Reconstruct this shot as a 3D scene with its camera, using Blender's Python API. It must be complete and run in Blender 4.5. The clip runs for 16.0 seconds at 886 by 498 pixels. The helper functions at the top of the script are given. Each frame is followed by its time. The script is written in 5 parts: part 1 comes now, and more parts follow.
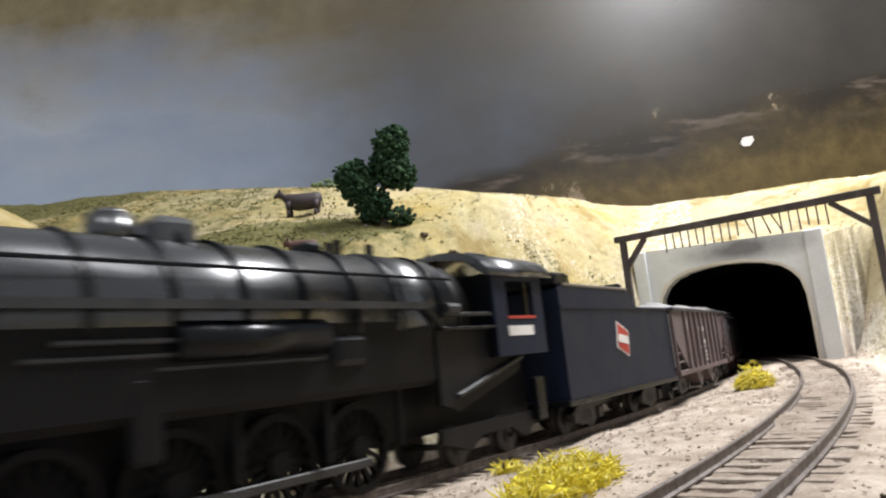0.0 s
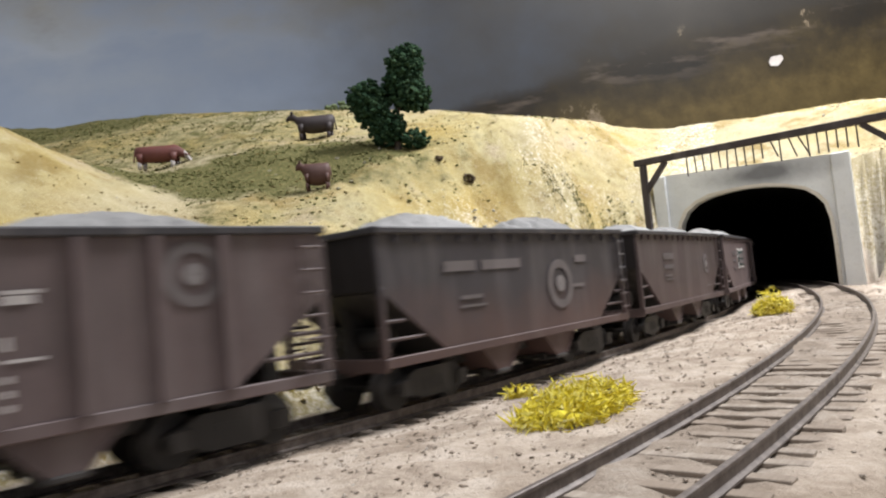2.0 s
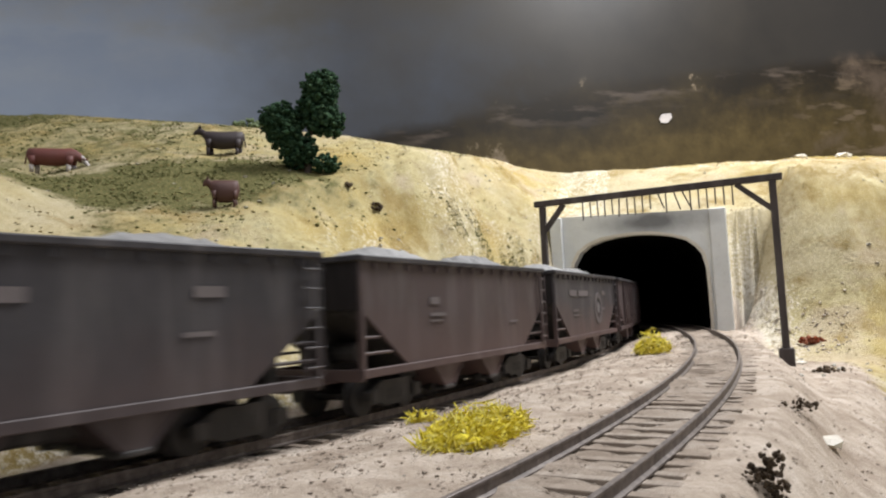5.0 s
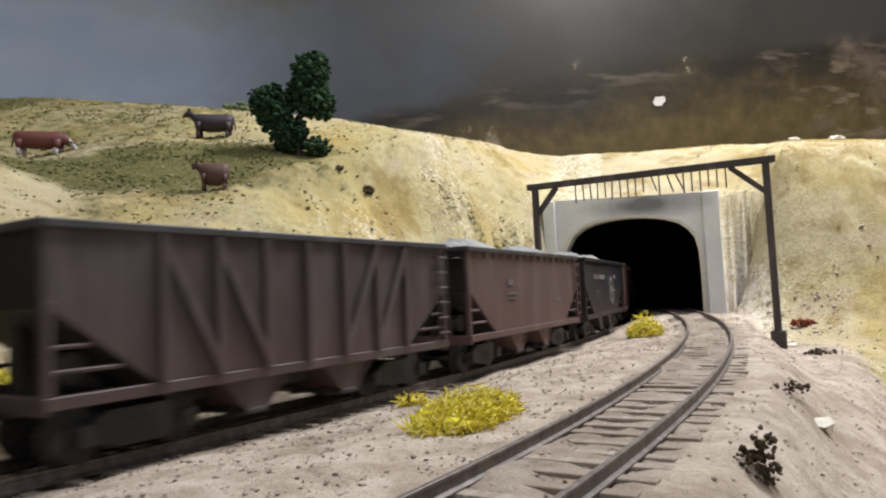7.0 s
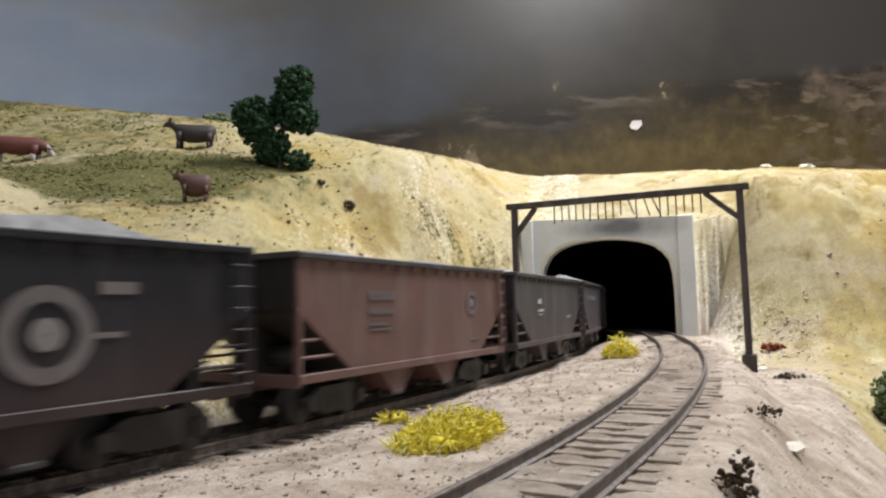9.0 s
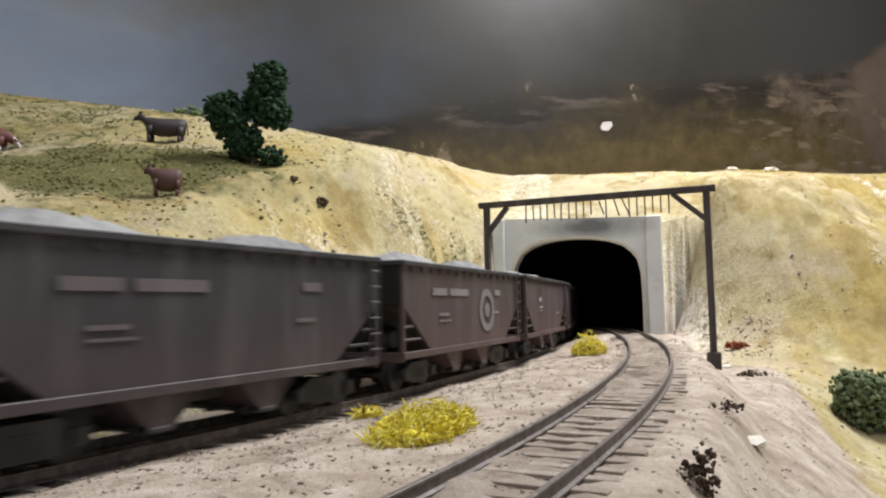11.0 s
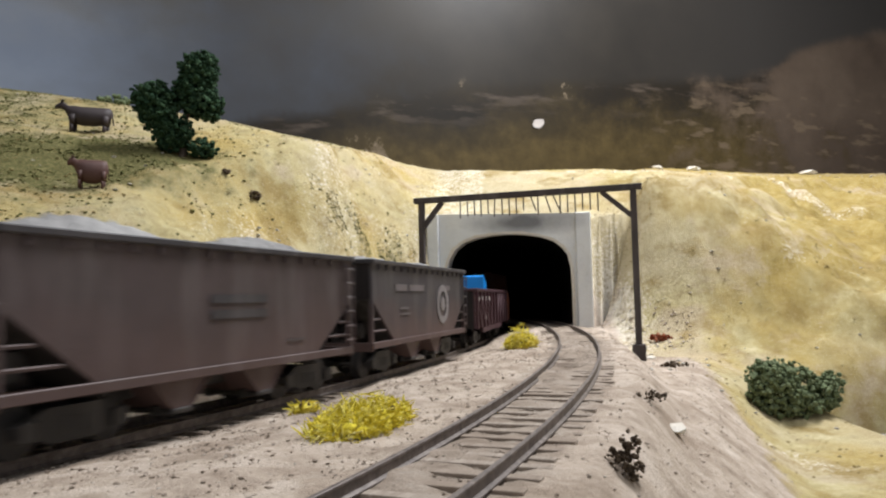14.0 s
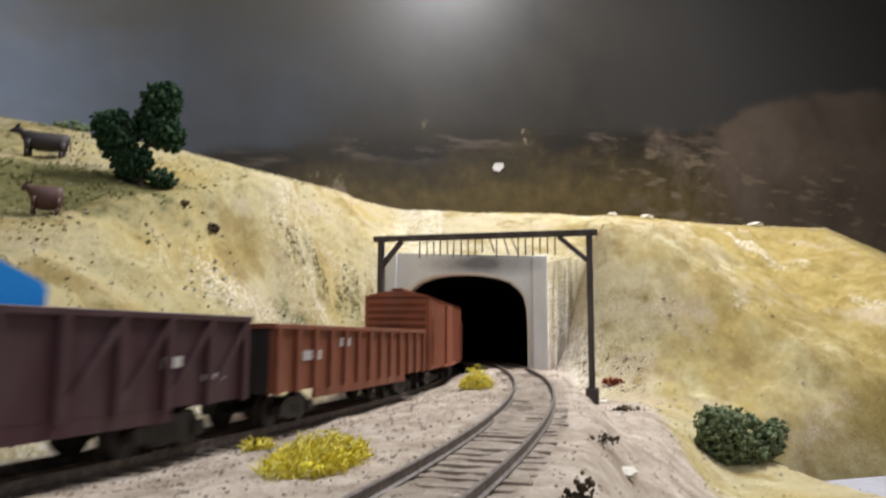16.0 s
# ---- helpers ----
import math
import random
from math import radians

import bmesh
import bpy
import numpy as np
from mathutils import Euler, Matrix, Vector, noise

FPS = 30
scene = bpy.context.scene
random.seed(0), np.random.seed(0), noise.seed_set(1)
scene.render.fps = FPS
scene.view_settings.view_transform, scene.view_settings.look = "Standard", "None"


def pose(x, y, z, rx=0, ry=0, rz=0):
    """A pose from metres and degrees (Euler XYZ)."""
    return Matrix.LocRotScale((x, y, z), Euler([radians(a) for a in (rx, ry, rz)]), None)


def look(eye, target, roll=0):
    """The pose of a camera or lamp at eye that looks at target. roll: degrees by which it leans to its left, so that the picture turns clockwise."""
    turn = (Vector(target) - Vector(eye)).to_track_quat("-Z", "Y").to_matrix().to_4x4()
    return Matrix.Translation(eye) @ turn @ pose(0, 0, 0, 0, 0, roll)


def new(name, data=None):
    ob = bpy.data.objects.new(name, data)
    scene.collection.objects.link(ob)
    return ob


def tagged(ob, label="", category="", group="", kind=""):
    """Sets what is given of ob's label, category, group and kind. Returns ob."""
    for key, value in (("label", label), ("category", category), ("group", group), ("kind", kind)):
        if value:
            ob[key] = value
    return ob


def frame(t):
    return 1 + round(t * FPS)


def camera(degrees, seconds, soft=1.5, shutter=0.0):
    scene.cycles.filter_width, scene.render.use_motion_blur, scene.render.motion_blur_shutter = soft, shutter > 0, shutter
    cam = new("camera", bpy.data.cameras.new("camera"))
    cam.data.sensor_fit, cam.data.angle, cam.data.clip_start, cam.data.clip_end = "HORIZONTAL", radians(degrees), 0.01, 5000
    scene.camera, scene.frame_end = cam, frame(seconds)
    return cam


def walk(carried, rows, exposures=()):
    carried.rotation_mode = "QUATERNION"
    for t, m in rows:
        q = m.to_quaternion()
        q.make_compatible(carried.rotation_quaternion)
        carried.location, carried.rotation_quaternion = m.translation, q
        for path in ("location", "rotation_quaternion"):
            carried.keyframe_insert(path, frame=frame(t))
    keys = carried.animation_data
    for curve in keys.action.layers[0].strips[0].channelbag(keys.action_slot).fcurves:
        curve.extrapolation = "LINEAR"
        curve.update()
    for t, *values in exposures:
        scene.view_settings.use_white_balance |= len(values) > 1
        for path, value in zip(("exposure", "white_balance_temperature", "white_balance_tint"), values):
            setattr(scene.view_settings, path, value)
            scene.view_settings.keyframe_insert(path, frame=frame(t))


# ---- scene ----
cam = camera(63.8, 16.0, soft=2.2, shutter=0.5)
PATH = [
    (0, (0.006, -0.01, 0.023), (-0.001, 1.964, 0.344), -5.9),
    (0.5, (0.007, -0.008, 0.023), (-0.042, 1.968, 0.328), -5.9),
    (1, (0.006, -0.009, 0.023), (-0.019, 1.966, 0.34), -5.5),
    (1.5, (0.006, -0.006, 0.023), (-0.053, 1.983, 0.224), -5.6),
    (2, (0.007, -0.005, 0.023), (-0.069, 1.99, 0.141), -5.6),
    (2.5, (0.004, -0.012, 0.023), (0.151, 1.971, 0.241), -3.5),
    (3, (0.003, -0.014, 0.024), (0.224, 1.959, 0.259), -2.6),
    (3.5, (0.003, -0.013, 0.024), (0.232, 1.963, 0.23), -2.7),
    (4, (0.003, -0.014, 0.023), (0.236, 1.962, 0.233), -2.5),
    (6.5, (0.003, -0.011, 0.024), (0.196, 1.977, 0.13), -2.8),
    (7, (0.004, -0.011, 0.023), (0.237, 1.971, 0.152), -2.7),
    (7.5, (0.003, -0.009, 0.024), (0.143, 1.985, 0.091), -2.6),
    (8, (0.003, -0.009, 0.024), (0.208, 1.978, 0.124), -2.0),
    (8.5, (0.003, -0.01, 0.024), (0.245, 1.972, 0.145), -1.9),
    (9, (0.001, -0.013, 0.024), (0.307, 1.957, 0.193), -1.4),
    (9.5, (0.001, -0.016, 0.023), (0.354, 1.94, 0.247), -1.6),
    (12, (-0.001, -0.015, 0.024), (0.398, 1.94, 0.15), -1.1),
    (12.5, (-0.001, -0.017, 0.024), (0.428, 1.929, 0.198), -1.7),
    (13, (-0.002, -0.018, 0.024), (0.494, 1.914, 0.175), -1.2),
    (13.5, (-0.001, -0.016, 0.025), (0.486, 1.922, 0.089), -2.0),
    (14, (-0.002, -0.018, 0.024), (0.567, 1.894, 0.165), -1.2),
    (14.5, (-0.001, -0.018, 0.023), (0.579, 1.891, 0.16), -1.9),
    (15, (-0.003, -0.021, 0.024), (0.684, 1.842, 0.261), -0.7),
    (15.5, (-0.003, -0.019, 0.024), (0.617, 1.877, 0.162), 2.1),
    (16, (-0.004, -0.02, 0.024), (0.678, 1.843, 0.273), 0.3),
]
walk(cam, [(t, look(eye, target, roll)) for t, eye, target, roll in PATH],
     exposures=[(t, stops, 6250, 11) for t, stops in ((0, 0.14), (1.5, 0.09), (2.5, -0.11), (3.5, -0.18), (7, -0.29), (9.5, -0.23), (13, -0.30), (16, -0.38))])

# ---- plan numbers ----
LC, LR, L0 = (-1.25, 1.1445), 1.572, radians(-41.64)   # inner track: centre, radius, angle where s = 0
RC, RR = (-0.827, 0.759), 1.0885                       # outer track
ZL = -0.003                                            # rail head of the inner track
PN, PD, P0 = Vector((0.53, 0.848, 0)), Vector((0.848, -0.53, 0)), Vector((0.226, 0.433, 0))  # portal
SPEED = 0.1695
UP = Vector((0, 0, 1))


def left_at(s, off=0.0, z=ZL):
    """Place and heading (degrees) on the inner track; off to the right of it."""
    a = L0 + s / LR
    r = LR + off
    return Vector((LC[0] + r * math.cos(a), LC[1] + r * math.sin(a), z)), math.degrees(a) + 90


def right_z(y):
    return -0.001 + 0.015 * min(max(y, 0.0), 0.46)


def right_at(s, off=0.0):
    a = math.atan2(0.2065 - RC[1], 0.110 - RC[0]) + s / RR
    r = RR + off
    y = RC[1] + r * math.sin(a)
    return Vector((RC[0] + r * math.cos(a), y, right_z(RC[1] + RR * math.sin(a)))), math.degrees(a) + 90


def smooth(a, b, v):
    t = min(max((v - a) / (b - a), 0.0), 1.0)
    return t * t * (3 - 2 * t)


# ---- light ----
world = bpy.data.worlds.new("room")
scene.world = world
world.use_nodes = True
bg = world.node_tree.nodes["Background"]
bg.inputs["Color"].default_value = (0.95, 0.97, 1.0, 1)
bg.inputs["Strength"].default_value = 0.40


def area(name, eye, target, size, size_y, watts, color):
    d = bpy.data.lights.new(name, "AREA")
    d.shape, d.size, d.size_y, d.energy, d.color = "RECTANGLE", size, size_y, watts, color
    ob = new(name, d)
    ob.matrix_world = look(eye, target)
    return ob


area("valance_lamp", (0.39, 0.39, 0.66), (0.23, 0.36, 0.0), 0.30, 0.10, 10.0, (1.0, 0.985, 0.965))
area("room_lamp", (0.05, -0.55, 1.5), (0.05, 0.3, 0.0), 1.2, 0.3, 7.1, (1.0, 0.985, 0.985))
scene.view_settings.exposure = 0.0


# ---- materials ----
class Nodes:
    """A small helper to lay out a node material."""

    def __init__(self, name):
        self.m = bpy.data.materials.new(name)
        self.m.use_nodes = True
        self.t = self.m.node_tree
        self.bsdf = self.t.nodes["Principled BSDF"]
        self.co = self.t.nodes.new("ShaderNodeTexCoord").outputs["Object"]

    def node(self, kind, **values):
        n = self.t.nodes.new(kind)
        for k, v in values.items():
            n.inputs[k.replace("_", " ")].default_value = v
        return n

    def link(self, a, b):
        self.t.links.new(a, b)

    def noise(self, scale, detail=4.0, rough=0.6, stretch=None):
        n = self.node("ShaderNodeTexNoise", Scale=scale, Detail=detail, Roughness=rough)
        if stretch:
            mp = self.t.nodes.new("ShaderNodeMapping")
            mp.inputs["Scale"].default_value = stretch
            self.link(self.co, mp.inputs["Vector"])
            self.link(mp.outputs["Vector"], n.inputs["Vector"])
        else:
            self.link(self.co, n.inputs["Vector"])
        return n.outputs["Fac"]

    def ramp(self, fac, stops):
        n = self.t.nodes.new("ShaderNodeValToRGB")
        e = n.color_ramp.elements
        while len(e) < len(stops):
            e.new(0.5)
        for el, (p, c) in zip(e, stops):
            el.position = p
            el.color = (*c, 1) if len(c) == 3 else c
        self.link(fac, n.inputs["Fac"])
        return n.outputs["Color"]

    def gray(self, fac, lo, hi):
        return self.ramp(fac, [(lo, (0, 0, 0)), (hi, (1, 1, 1))])

    def mix(self, fac, a, b, blend="MIX"):
        n = self.t.nodes.new("ShaderNodeMix")
        n.data_type, n.blend_type = "RGBA", blend
        for sock, v in ((n.inputs[0], fac), (n.inputs[6], a), (n.inputs[7], b)):
            if hasattr(v, "is_output"):
                self.link(v, sock)
            elif isinstance(v, (int, float)):
                sock.default_value = v
            else:
                sock.default_value = (*v, 1)
        return n.outputs[2]

    def math(self, op, a, b=0.0, c=None):
        n = self.t.nodes.new("ShaderNodeMath")
        n.operation = op
        for sock, v in zip(n.inputs, (a, b, c)):
            if v is None:
                continue
            if hasattr(v, "is_output"):
                self.link(v, sock)
            else:
                sock.default_value = v
        return n.outputs[0]

    def done(self, color=None, rough=0.7, metal=0.0, bump=None, strength=0.3, dist=0.0005, spec=0.4):
        if color is not None:
            if hasattr(color, "is_output"):
                self.link(color, self.bsdf.inputs["Base Color"])
            else:
                self.bsdf.inputs["Base Color"].default_value = (*color, 1)
        if hasattr(rough, "is_output"):
            self.link(rough, self.bsdf.inputs["Roughness"])
        else:
            self.bsdf.inputs["Roughness"].default_value = rough
        self.bsdf.inputs["Metallic"].default_value = metal
        self.bsdf.inputs["Specular IOR Level"].default_value = spec
        if bump is not None:
            b = self.node("ShaderNodeBump", Strength=strength, Distance=dist)
            self.link(bump, b.inputs["Height"])
            self.link(b.outputs["Normal"], self.bsdf.inputs["Normal"])
        return self.m


def paint(name, color, dark=0.7, rough=0.6, dust=(0.25, 0.225, 0.215), dusty=0.35, metal=0.0, size=1.0, spec=0.4, rust=0.0):
    """Weathered model paint: base colour, blotches and a film of dust, fine grain."""
    n = Nodes(name)
    big = n.noise(60 * size, 5, 0.65)
    fine = n.noise(900 * size, 3, 0.6)
    streak = n.noise(110 * size, 4, 0.6, (1.0, 1.0, 0.16))
    c = n.mix(n.gray(big, 0.35, 0.7), tuple(v * dark for v in color), color)
    c = n.mix(n.math("MULTIPLY", n.gray(streak, 0.48, 0.78), dusty), c, dust)
    if rust:
        # rusty dust sprayed along the sides' lower half, dark streaks down from the rim
        pos = n.t.nodes.new("ShaderNodeSeparateXYZ")
        n.link(n.co, pos.inputs[0])
        low = n.math("ADD", n.math("MULTIPLY", pos.outputs["Z"], -40.0), n.math("MULTIPLY_ADD", n.noise(45, 4, 0.6), 1.3, 0.85))
        c = n.mix(n.math("MULTIPLY", n.gray(low, 0.35, 1.0), rust * 0.6), c, (0.135, 0.072, 0.058))
        wash = n.math("ADD", n.math("MULTIPLY", pos.outputs["Z"], 55.0), n.math("MULTIPLY_ADD", n.noise(260, 3, 0.6, (1.0, 1.0, 0.06)), 2.2, -2.75))
        c = n.mix(n.math("MULTIPLY", n.gray(wash, 0.35, 0.85), 0.55), c, tuple(v * 0.45 for v in color))
    r = n.math("MULTIPLY_ADD", big, 0.3, rough - 0.15)
    return n.done(c, r, metal, fine, 0.25, 0.0002, spec)


M_BROWN = paint("brown_paint", (0.145, 0.106, 0.103))
M_UMBER = paint("umber_paint", (0.088, 0.064, 0.063), rust=0.5)
M_SLATE = paint("slate_brown_paint", (0.060, 0.052, 0.057), rust=0.85)
M_RUSSET = paint("russet_paint", (0.120, 0.068, 0.064), rust=0.3)
M_RED = paint("red_oxide_paint", (0.162, 0.086, 0.074))
M_WINE = paint("faded_wine_paint", (0.082, 0.058, 0.058), rust=0.3)
M_DARK = paint("dark_grey_brown_paint", (0.058, 0.053, 0.057), rust=0.35)
M_BLACK = paint("black_paint", (0.020, 0.019, 0.023), rough=0.5, dusty=0.08, rust=0.34, spec=0.28)
M_MAROON = paint("maroon_paint", (0.066, 0.024, 0.031), dusty=0.2)
M_ORANGE = paint("orange_brown_paint", (0.225, 0.066, 0.030), dusty=0.2)
M_TENDER = paint("blue_black_paint", (0.007, 0.0125, 0.031), rough=0.5, dusty=0.03, spec=0.25)
M_LOCO = paint("locomotive_black", (0.005, 0.006, 0.008), rough=0.3, dusty=0.01, spec=0.25)
M_BOILER = paint("glossy_boiler_black", (0.006, 0.008, 0.010), rough=0.27, dusty=0.02, spec=0.9)
M_BOILER.node_tree.nodes["Principled BSDF"].inputs["Coat Weight"].default_value = 1.0
M_BOILER.node_tree.nodes["Principled BSDF"].inputs["Coat Roughness"].default_value = 0.3
M_PIPE = paint("dull_bare_metal", (0.05, 0.05, 0.05), rough=0.45, dusty=0.1, metal=0.5)
M_FIREBOX = paint("grey_black_firebox", (0.009, 0.0085, 0.009), rough=0.55, dusty=0.05, spec=0.2)
# shade between coupled cars, put into the colour of their ends
M_ENDSHADE = paint("sooty_end_paint", (0.024, 0.020, 0.020), rough=0.7, dusty=0.1, spec=0.2)
M_BOXCAR = paint("bright_orange_brown_paint", (0.30, 0.088, 0.040), dusty=0.2)
M_FADED = paint("faded_pale_lettering", (0.27, 0.245, 0.24), rough=0.7, dusty=0.3)
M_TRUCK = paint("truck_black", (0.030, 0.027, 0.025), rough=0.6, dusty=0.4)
# near-black puts the darkness around the running gear into its colour
M_GEAR = paint("oily_black_running_gear", (0.007, 0.0065, 0.0065), rough=0.5, dusty=0.02, spec=0.15)
M_STEEL = paint("worn_steel", (0.35, 0.33, 0.31), rough=0.35, metal=0.8, dusty=0.2)
M_WHITE = paint("faded_white_lettering", (0.58, 0.54, 0.52), rough=0.7, dusty=0.3)
M_GREY = paint("faded_grey_lettering", (0.165, 0.142, 0.140), rough=0.7)
M_SIGNRED = paint("red_sign_paint", (0.45, 0.05, 0.03), dusty=0.1)
M_SIGNWHITE = paint("white_sign_paint", (0.75, 0.72, 0.68), dusty=0.1)
M_SIGNBLACK = paint("dark_green_sign_paint", (0.03, 0.06, 0.05), dusty=0.1)
M_BLUE = paint("bright_blue_plastic", (0.012, 0.27, 0.80), rough=0.4, dusty=0.0, dark=0.85)
M_WOOD = paint("dark_creosoted_wood", (0.075, 0.060, 0.056), rough=0.8, dusty=0.3)
# near-black so that the bore reads dark; the darkness is in the colour
M_BOREDARK = paint("black_tunnel_lining", (0.010, 0.009, 0.008), rough=0.95, dusty=0.0, spec=0.1)


def mat_rail():
    n = Nodes("rusty_rail_steel")
    a = n.noise(400, 4)
    return n.done(n.ramp(a, [(0.3, (0.080, 0.064, 0.056)), (0.6, (0.175, 0.145, 0.128)), (0.8, (0.28, 0.24, 0.215))]), 0.5, 0.2, a, 0.3)


def mat_tie():
    n = Nodes("weathered_grey_brown_tie")
    rnd = n.t.nodes.new("ShaderNodeObjectInfo").outputs["Random"]
    a = n.noise(500, 5, 0.7, (0.25, 1.5, 1.0))
    c = n.ramp(a, [(0.3, (0.23, 0.185, 0.145)), (0.7, (0.44, 0.375, 0.31))])
    c = n.mix(n.math("MULTIPLY", rnd, 0.6), c, (0.22, 0.165, 0.12))
    return n.done(c, 0.9, 0, a, 0.5)


def mat_plaster(name, a0, a1, stain):
    n = Nodes(name)
    a, b = n.noise(35, 5), n.noise(420, 5, 0.7)
    c = n.mix(n.gray(a, 0.35, 0.7), a0, a1)
    c = n.mix(n.gray(b, 0.55, 0.85), c, stain)
    return n.done(c, 0.85, 0, b, 0.4, 0.0006)


def mat_terrain():
    """Scenery skin: bare dirt, straw scatter, green patches and bare plaster rock, laid on where the mesh says so."""
    n = Nodes("scenery_ground")
    at = n.t.nodes.new("ShaderNodeAttribute")
    at.attribute_name = "cover"
    sep = n.t.nodes.new("ShaderNodeSeparateColor")
    n.link(at.outputs["Color"], sep.inputs["Color"])
    dirt, green, rock = sep.outputs
    n1, n2, n3, n4 = n.noise(18, 5, 0.6), n.noise(90, 6, 0.7), n.noise(520, 5, 0.75), n.noise(1700, 3, 0.7)
    n0 = n.noise(7, 3, 0.5)
    straw = n.ramp(n2, [(0.28, (0.29, 0.230, 0.108)), (0.5, (0.44, 0.375, 0.190)), (0.72, (0.58, 0.515, 0.315))])
    straw = n.mix(n.gray(n1, 0.42, 0.66), straw, n.ramp(n3, [(0.35, (0.35, 0.25, 0.078)), (0.65, (0.51, 0.40, 0.155))]))
    straw = n.mix(n.math("MULTIPLY", n.gray(n0, 0.46, 0.62), 0.65), straw, n.ramp(n3, [(0.35, (0.42, 0.35, 0.22)), (0.65, (0.62, 0.55, 0.41))]))
    pos = n.t.nodes.new("ShaderNodeSeparateXYZ")
    n.link(n.co, pos.inputs[0])
    bare = n.math("ADD", pos.outputs["X"], n.math("MULTIPLY_ADD", n1, 0.3, -0.15))
    tan = n.ramp(n2, [(0.28, (0.22, 0.150, 0.038)), (0.5, (0.32, 0.235, 0.070)), (0.72, (0.42, 0.335, 0.14))])
    straw = n.mix(n.math("MULTIPLY", n.gray(bare, 0.26, 0.40), 0.95), straw, tan)
    pale = n.ramp(n3, [(0.35, (0.36, 0.285, 0.19)), (0.6, (0.56, 0.465, 0.34)), (0.72, (0.70, 0.62, 0.50))])
    patch = n.noise(13, 6, 0.68, (1.0, 1.0, 1.6))
    straw = n.mix(n.math("MULTIPLY", n.gray(patch, 0.54, 0.62), 0.62), straw, pale)
    straw = n.mix(n.math("MULTIPLY", n.gray(n.noise(24, 5, 0.65), 0.53, 0.63), 0.8), straw, (0.27, 0.190, 0.062))
    straw = n.mix(n.math("MULTIPLY", n.gray(n3, 0.56, 0.72), 0.75), straw, (0.23, 0.185, 0.08))
    straw = n.mix(n.gray(n4, 0.60, 0.74), straw, (0.72, 0.66, 0.48))
    grass = n.ramp(n3, [(0.3, (0.060, 0.062, 0.022)), (0.5, (0.125, 0.118, 0.044)), (0.72, (0.29, 0.25, 0.11))])
    gm = n.gray(n.math("ADD", green, n.math("MULTIPLY_ADD", n2, 1.0, -0.5)), 0.38, 0.62)
    c = n.mix(gm, straw, grass)
    white = n.ramp(n2, [(0.3, (0.46, 0.38, 0.25)), (0.5, (0.72, 0.66, 0.54)), (0.7, (0.84, 0.81, 0.73))])
    rm = n.gray(n.math("ADD", rock, n.math("MULTIPLY_ADD", n3, 1.1, -0.55)), 0.45, 0.62)
    c = n.mix(rm, c, white)
    soil = n.ramp(n2, [(0.28, (0.25, 0.194, 0.146)), (0.5, (0.48, 0.397, 0.318)), (0.75, (0.68, 0.598, 0.510))])
    soil = n.mix(n.math("MULTIPLY", n.gray(n.noise(30, 5, 0.65), 0.50, 0.66), 0.6), soil, (0.27, 0.205, 0.150))
    soil = n.mix(n.gray(n4, 0.55, 0.75), soil, (0.33, 0.27, 0.21))
    soil = n.mix(n.gray(n3, 0.66, 0.76), soil, (0.66, 0.60, 0.50))
    # dark band: the train's shadow and oily ballast, put into the soil colour
    shade_oil = n.math("MULTIPLY", at.outputs["Alpha"], n.math("MULTIPLY_ADD", n2, 0.6, 0.55))
    soil = n.mix(shade_oil, soil, (0.060, 0.048, 0.040))
    dm = n.gray(n.math("ADD", dirt, n.math("MULTIPLY_ADD", n2, 0.7, -0.35)), 0.4, 0.62)
    c = n.mix(dm, c, soil)
    h = n.math("ADD", n3, n.math("MULTIPLY", n4, 0.5))
    return n.done(c, 0.95, 0, h, 0.75, 0.0010, 0.15)


M_RAIL, M_TIE, M_TERRAIN = mat_rail(), mat_tie(), mat_terrain()


def mat_portal():
    """Pale painted plaster with a soot smudge over the arch."""
    n = Nodes("painted_plaster_portal")
    a, b = n.noise(28, 5), n.noise(420, 5, 0.7)
    c = n.mix(n.gray(a, 0.35, 0.7), (0.66, 0.67, 0.66), (0.80, 0.81, 0.79))
    c = n.mix(n.math("MULTIPLY", n.gray(b, 0.55, 0.85), 0.6), c, (0.45, 0.43, 0.39))
    mp = n.t.nodes.new("ShaderNodeMapping")
    mp.vector_type = "TEXTURE"
    q = P0 + PD * -0.036 + UP * 0.0775
    mp.inputs["Location"].default_value = q
    mp.inputs["Rotation"].default_value = (0, 0, radians(-32))
    mp.inputs["Scale"].default_value = (0.044, 0.03, 0.0115)
    n.link(n.co, mp.inputs["Vector"])
    ln = n.t.nodes.new("ShaderNodeVectorMath")
    ln.operation = "LENGTH"
    n.link(mp.outputs["Vector"], ln.inputs[0])
    soot = n.gray(n.math("ADD", n.math("SUBTRACT", 1.0, ln.outputs["Value"]), n.math("MULTIPLY_ADD", a, 1.6, -0.8)), 0.0, 0.9)
    c = n.mix(n.math("MULTIPLY", soot, 0.85), c, (0.10, 0.10, 0.105))
    return n.done(c, 0.85, 0, b, 0.4, 0.0006)


M_PORTAL = mat_portal()
M_ROCK = mat_plaster("white_plaster_rock", (0.58, 0.52, 0.42), (0.80, 0.77, 0.70), (0.42, 0.35, 0.24))
M_COAL = mat_plaster("grey_gravel_load", (0.20, 0.195, 0.19), (0.38, 0.375, 0.365), (0.09, 0.09, 0.09))


# ---- mesh helpers ----
def mesh_of(name, bm, material):
    me = bpy.data.meshes.new(name)
    bm.to_mesh(me)
    bm.free()
    for m in material if isinstance(material, (list, tuple)) else [material]:
        me.materials.append(m)
    return me


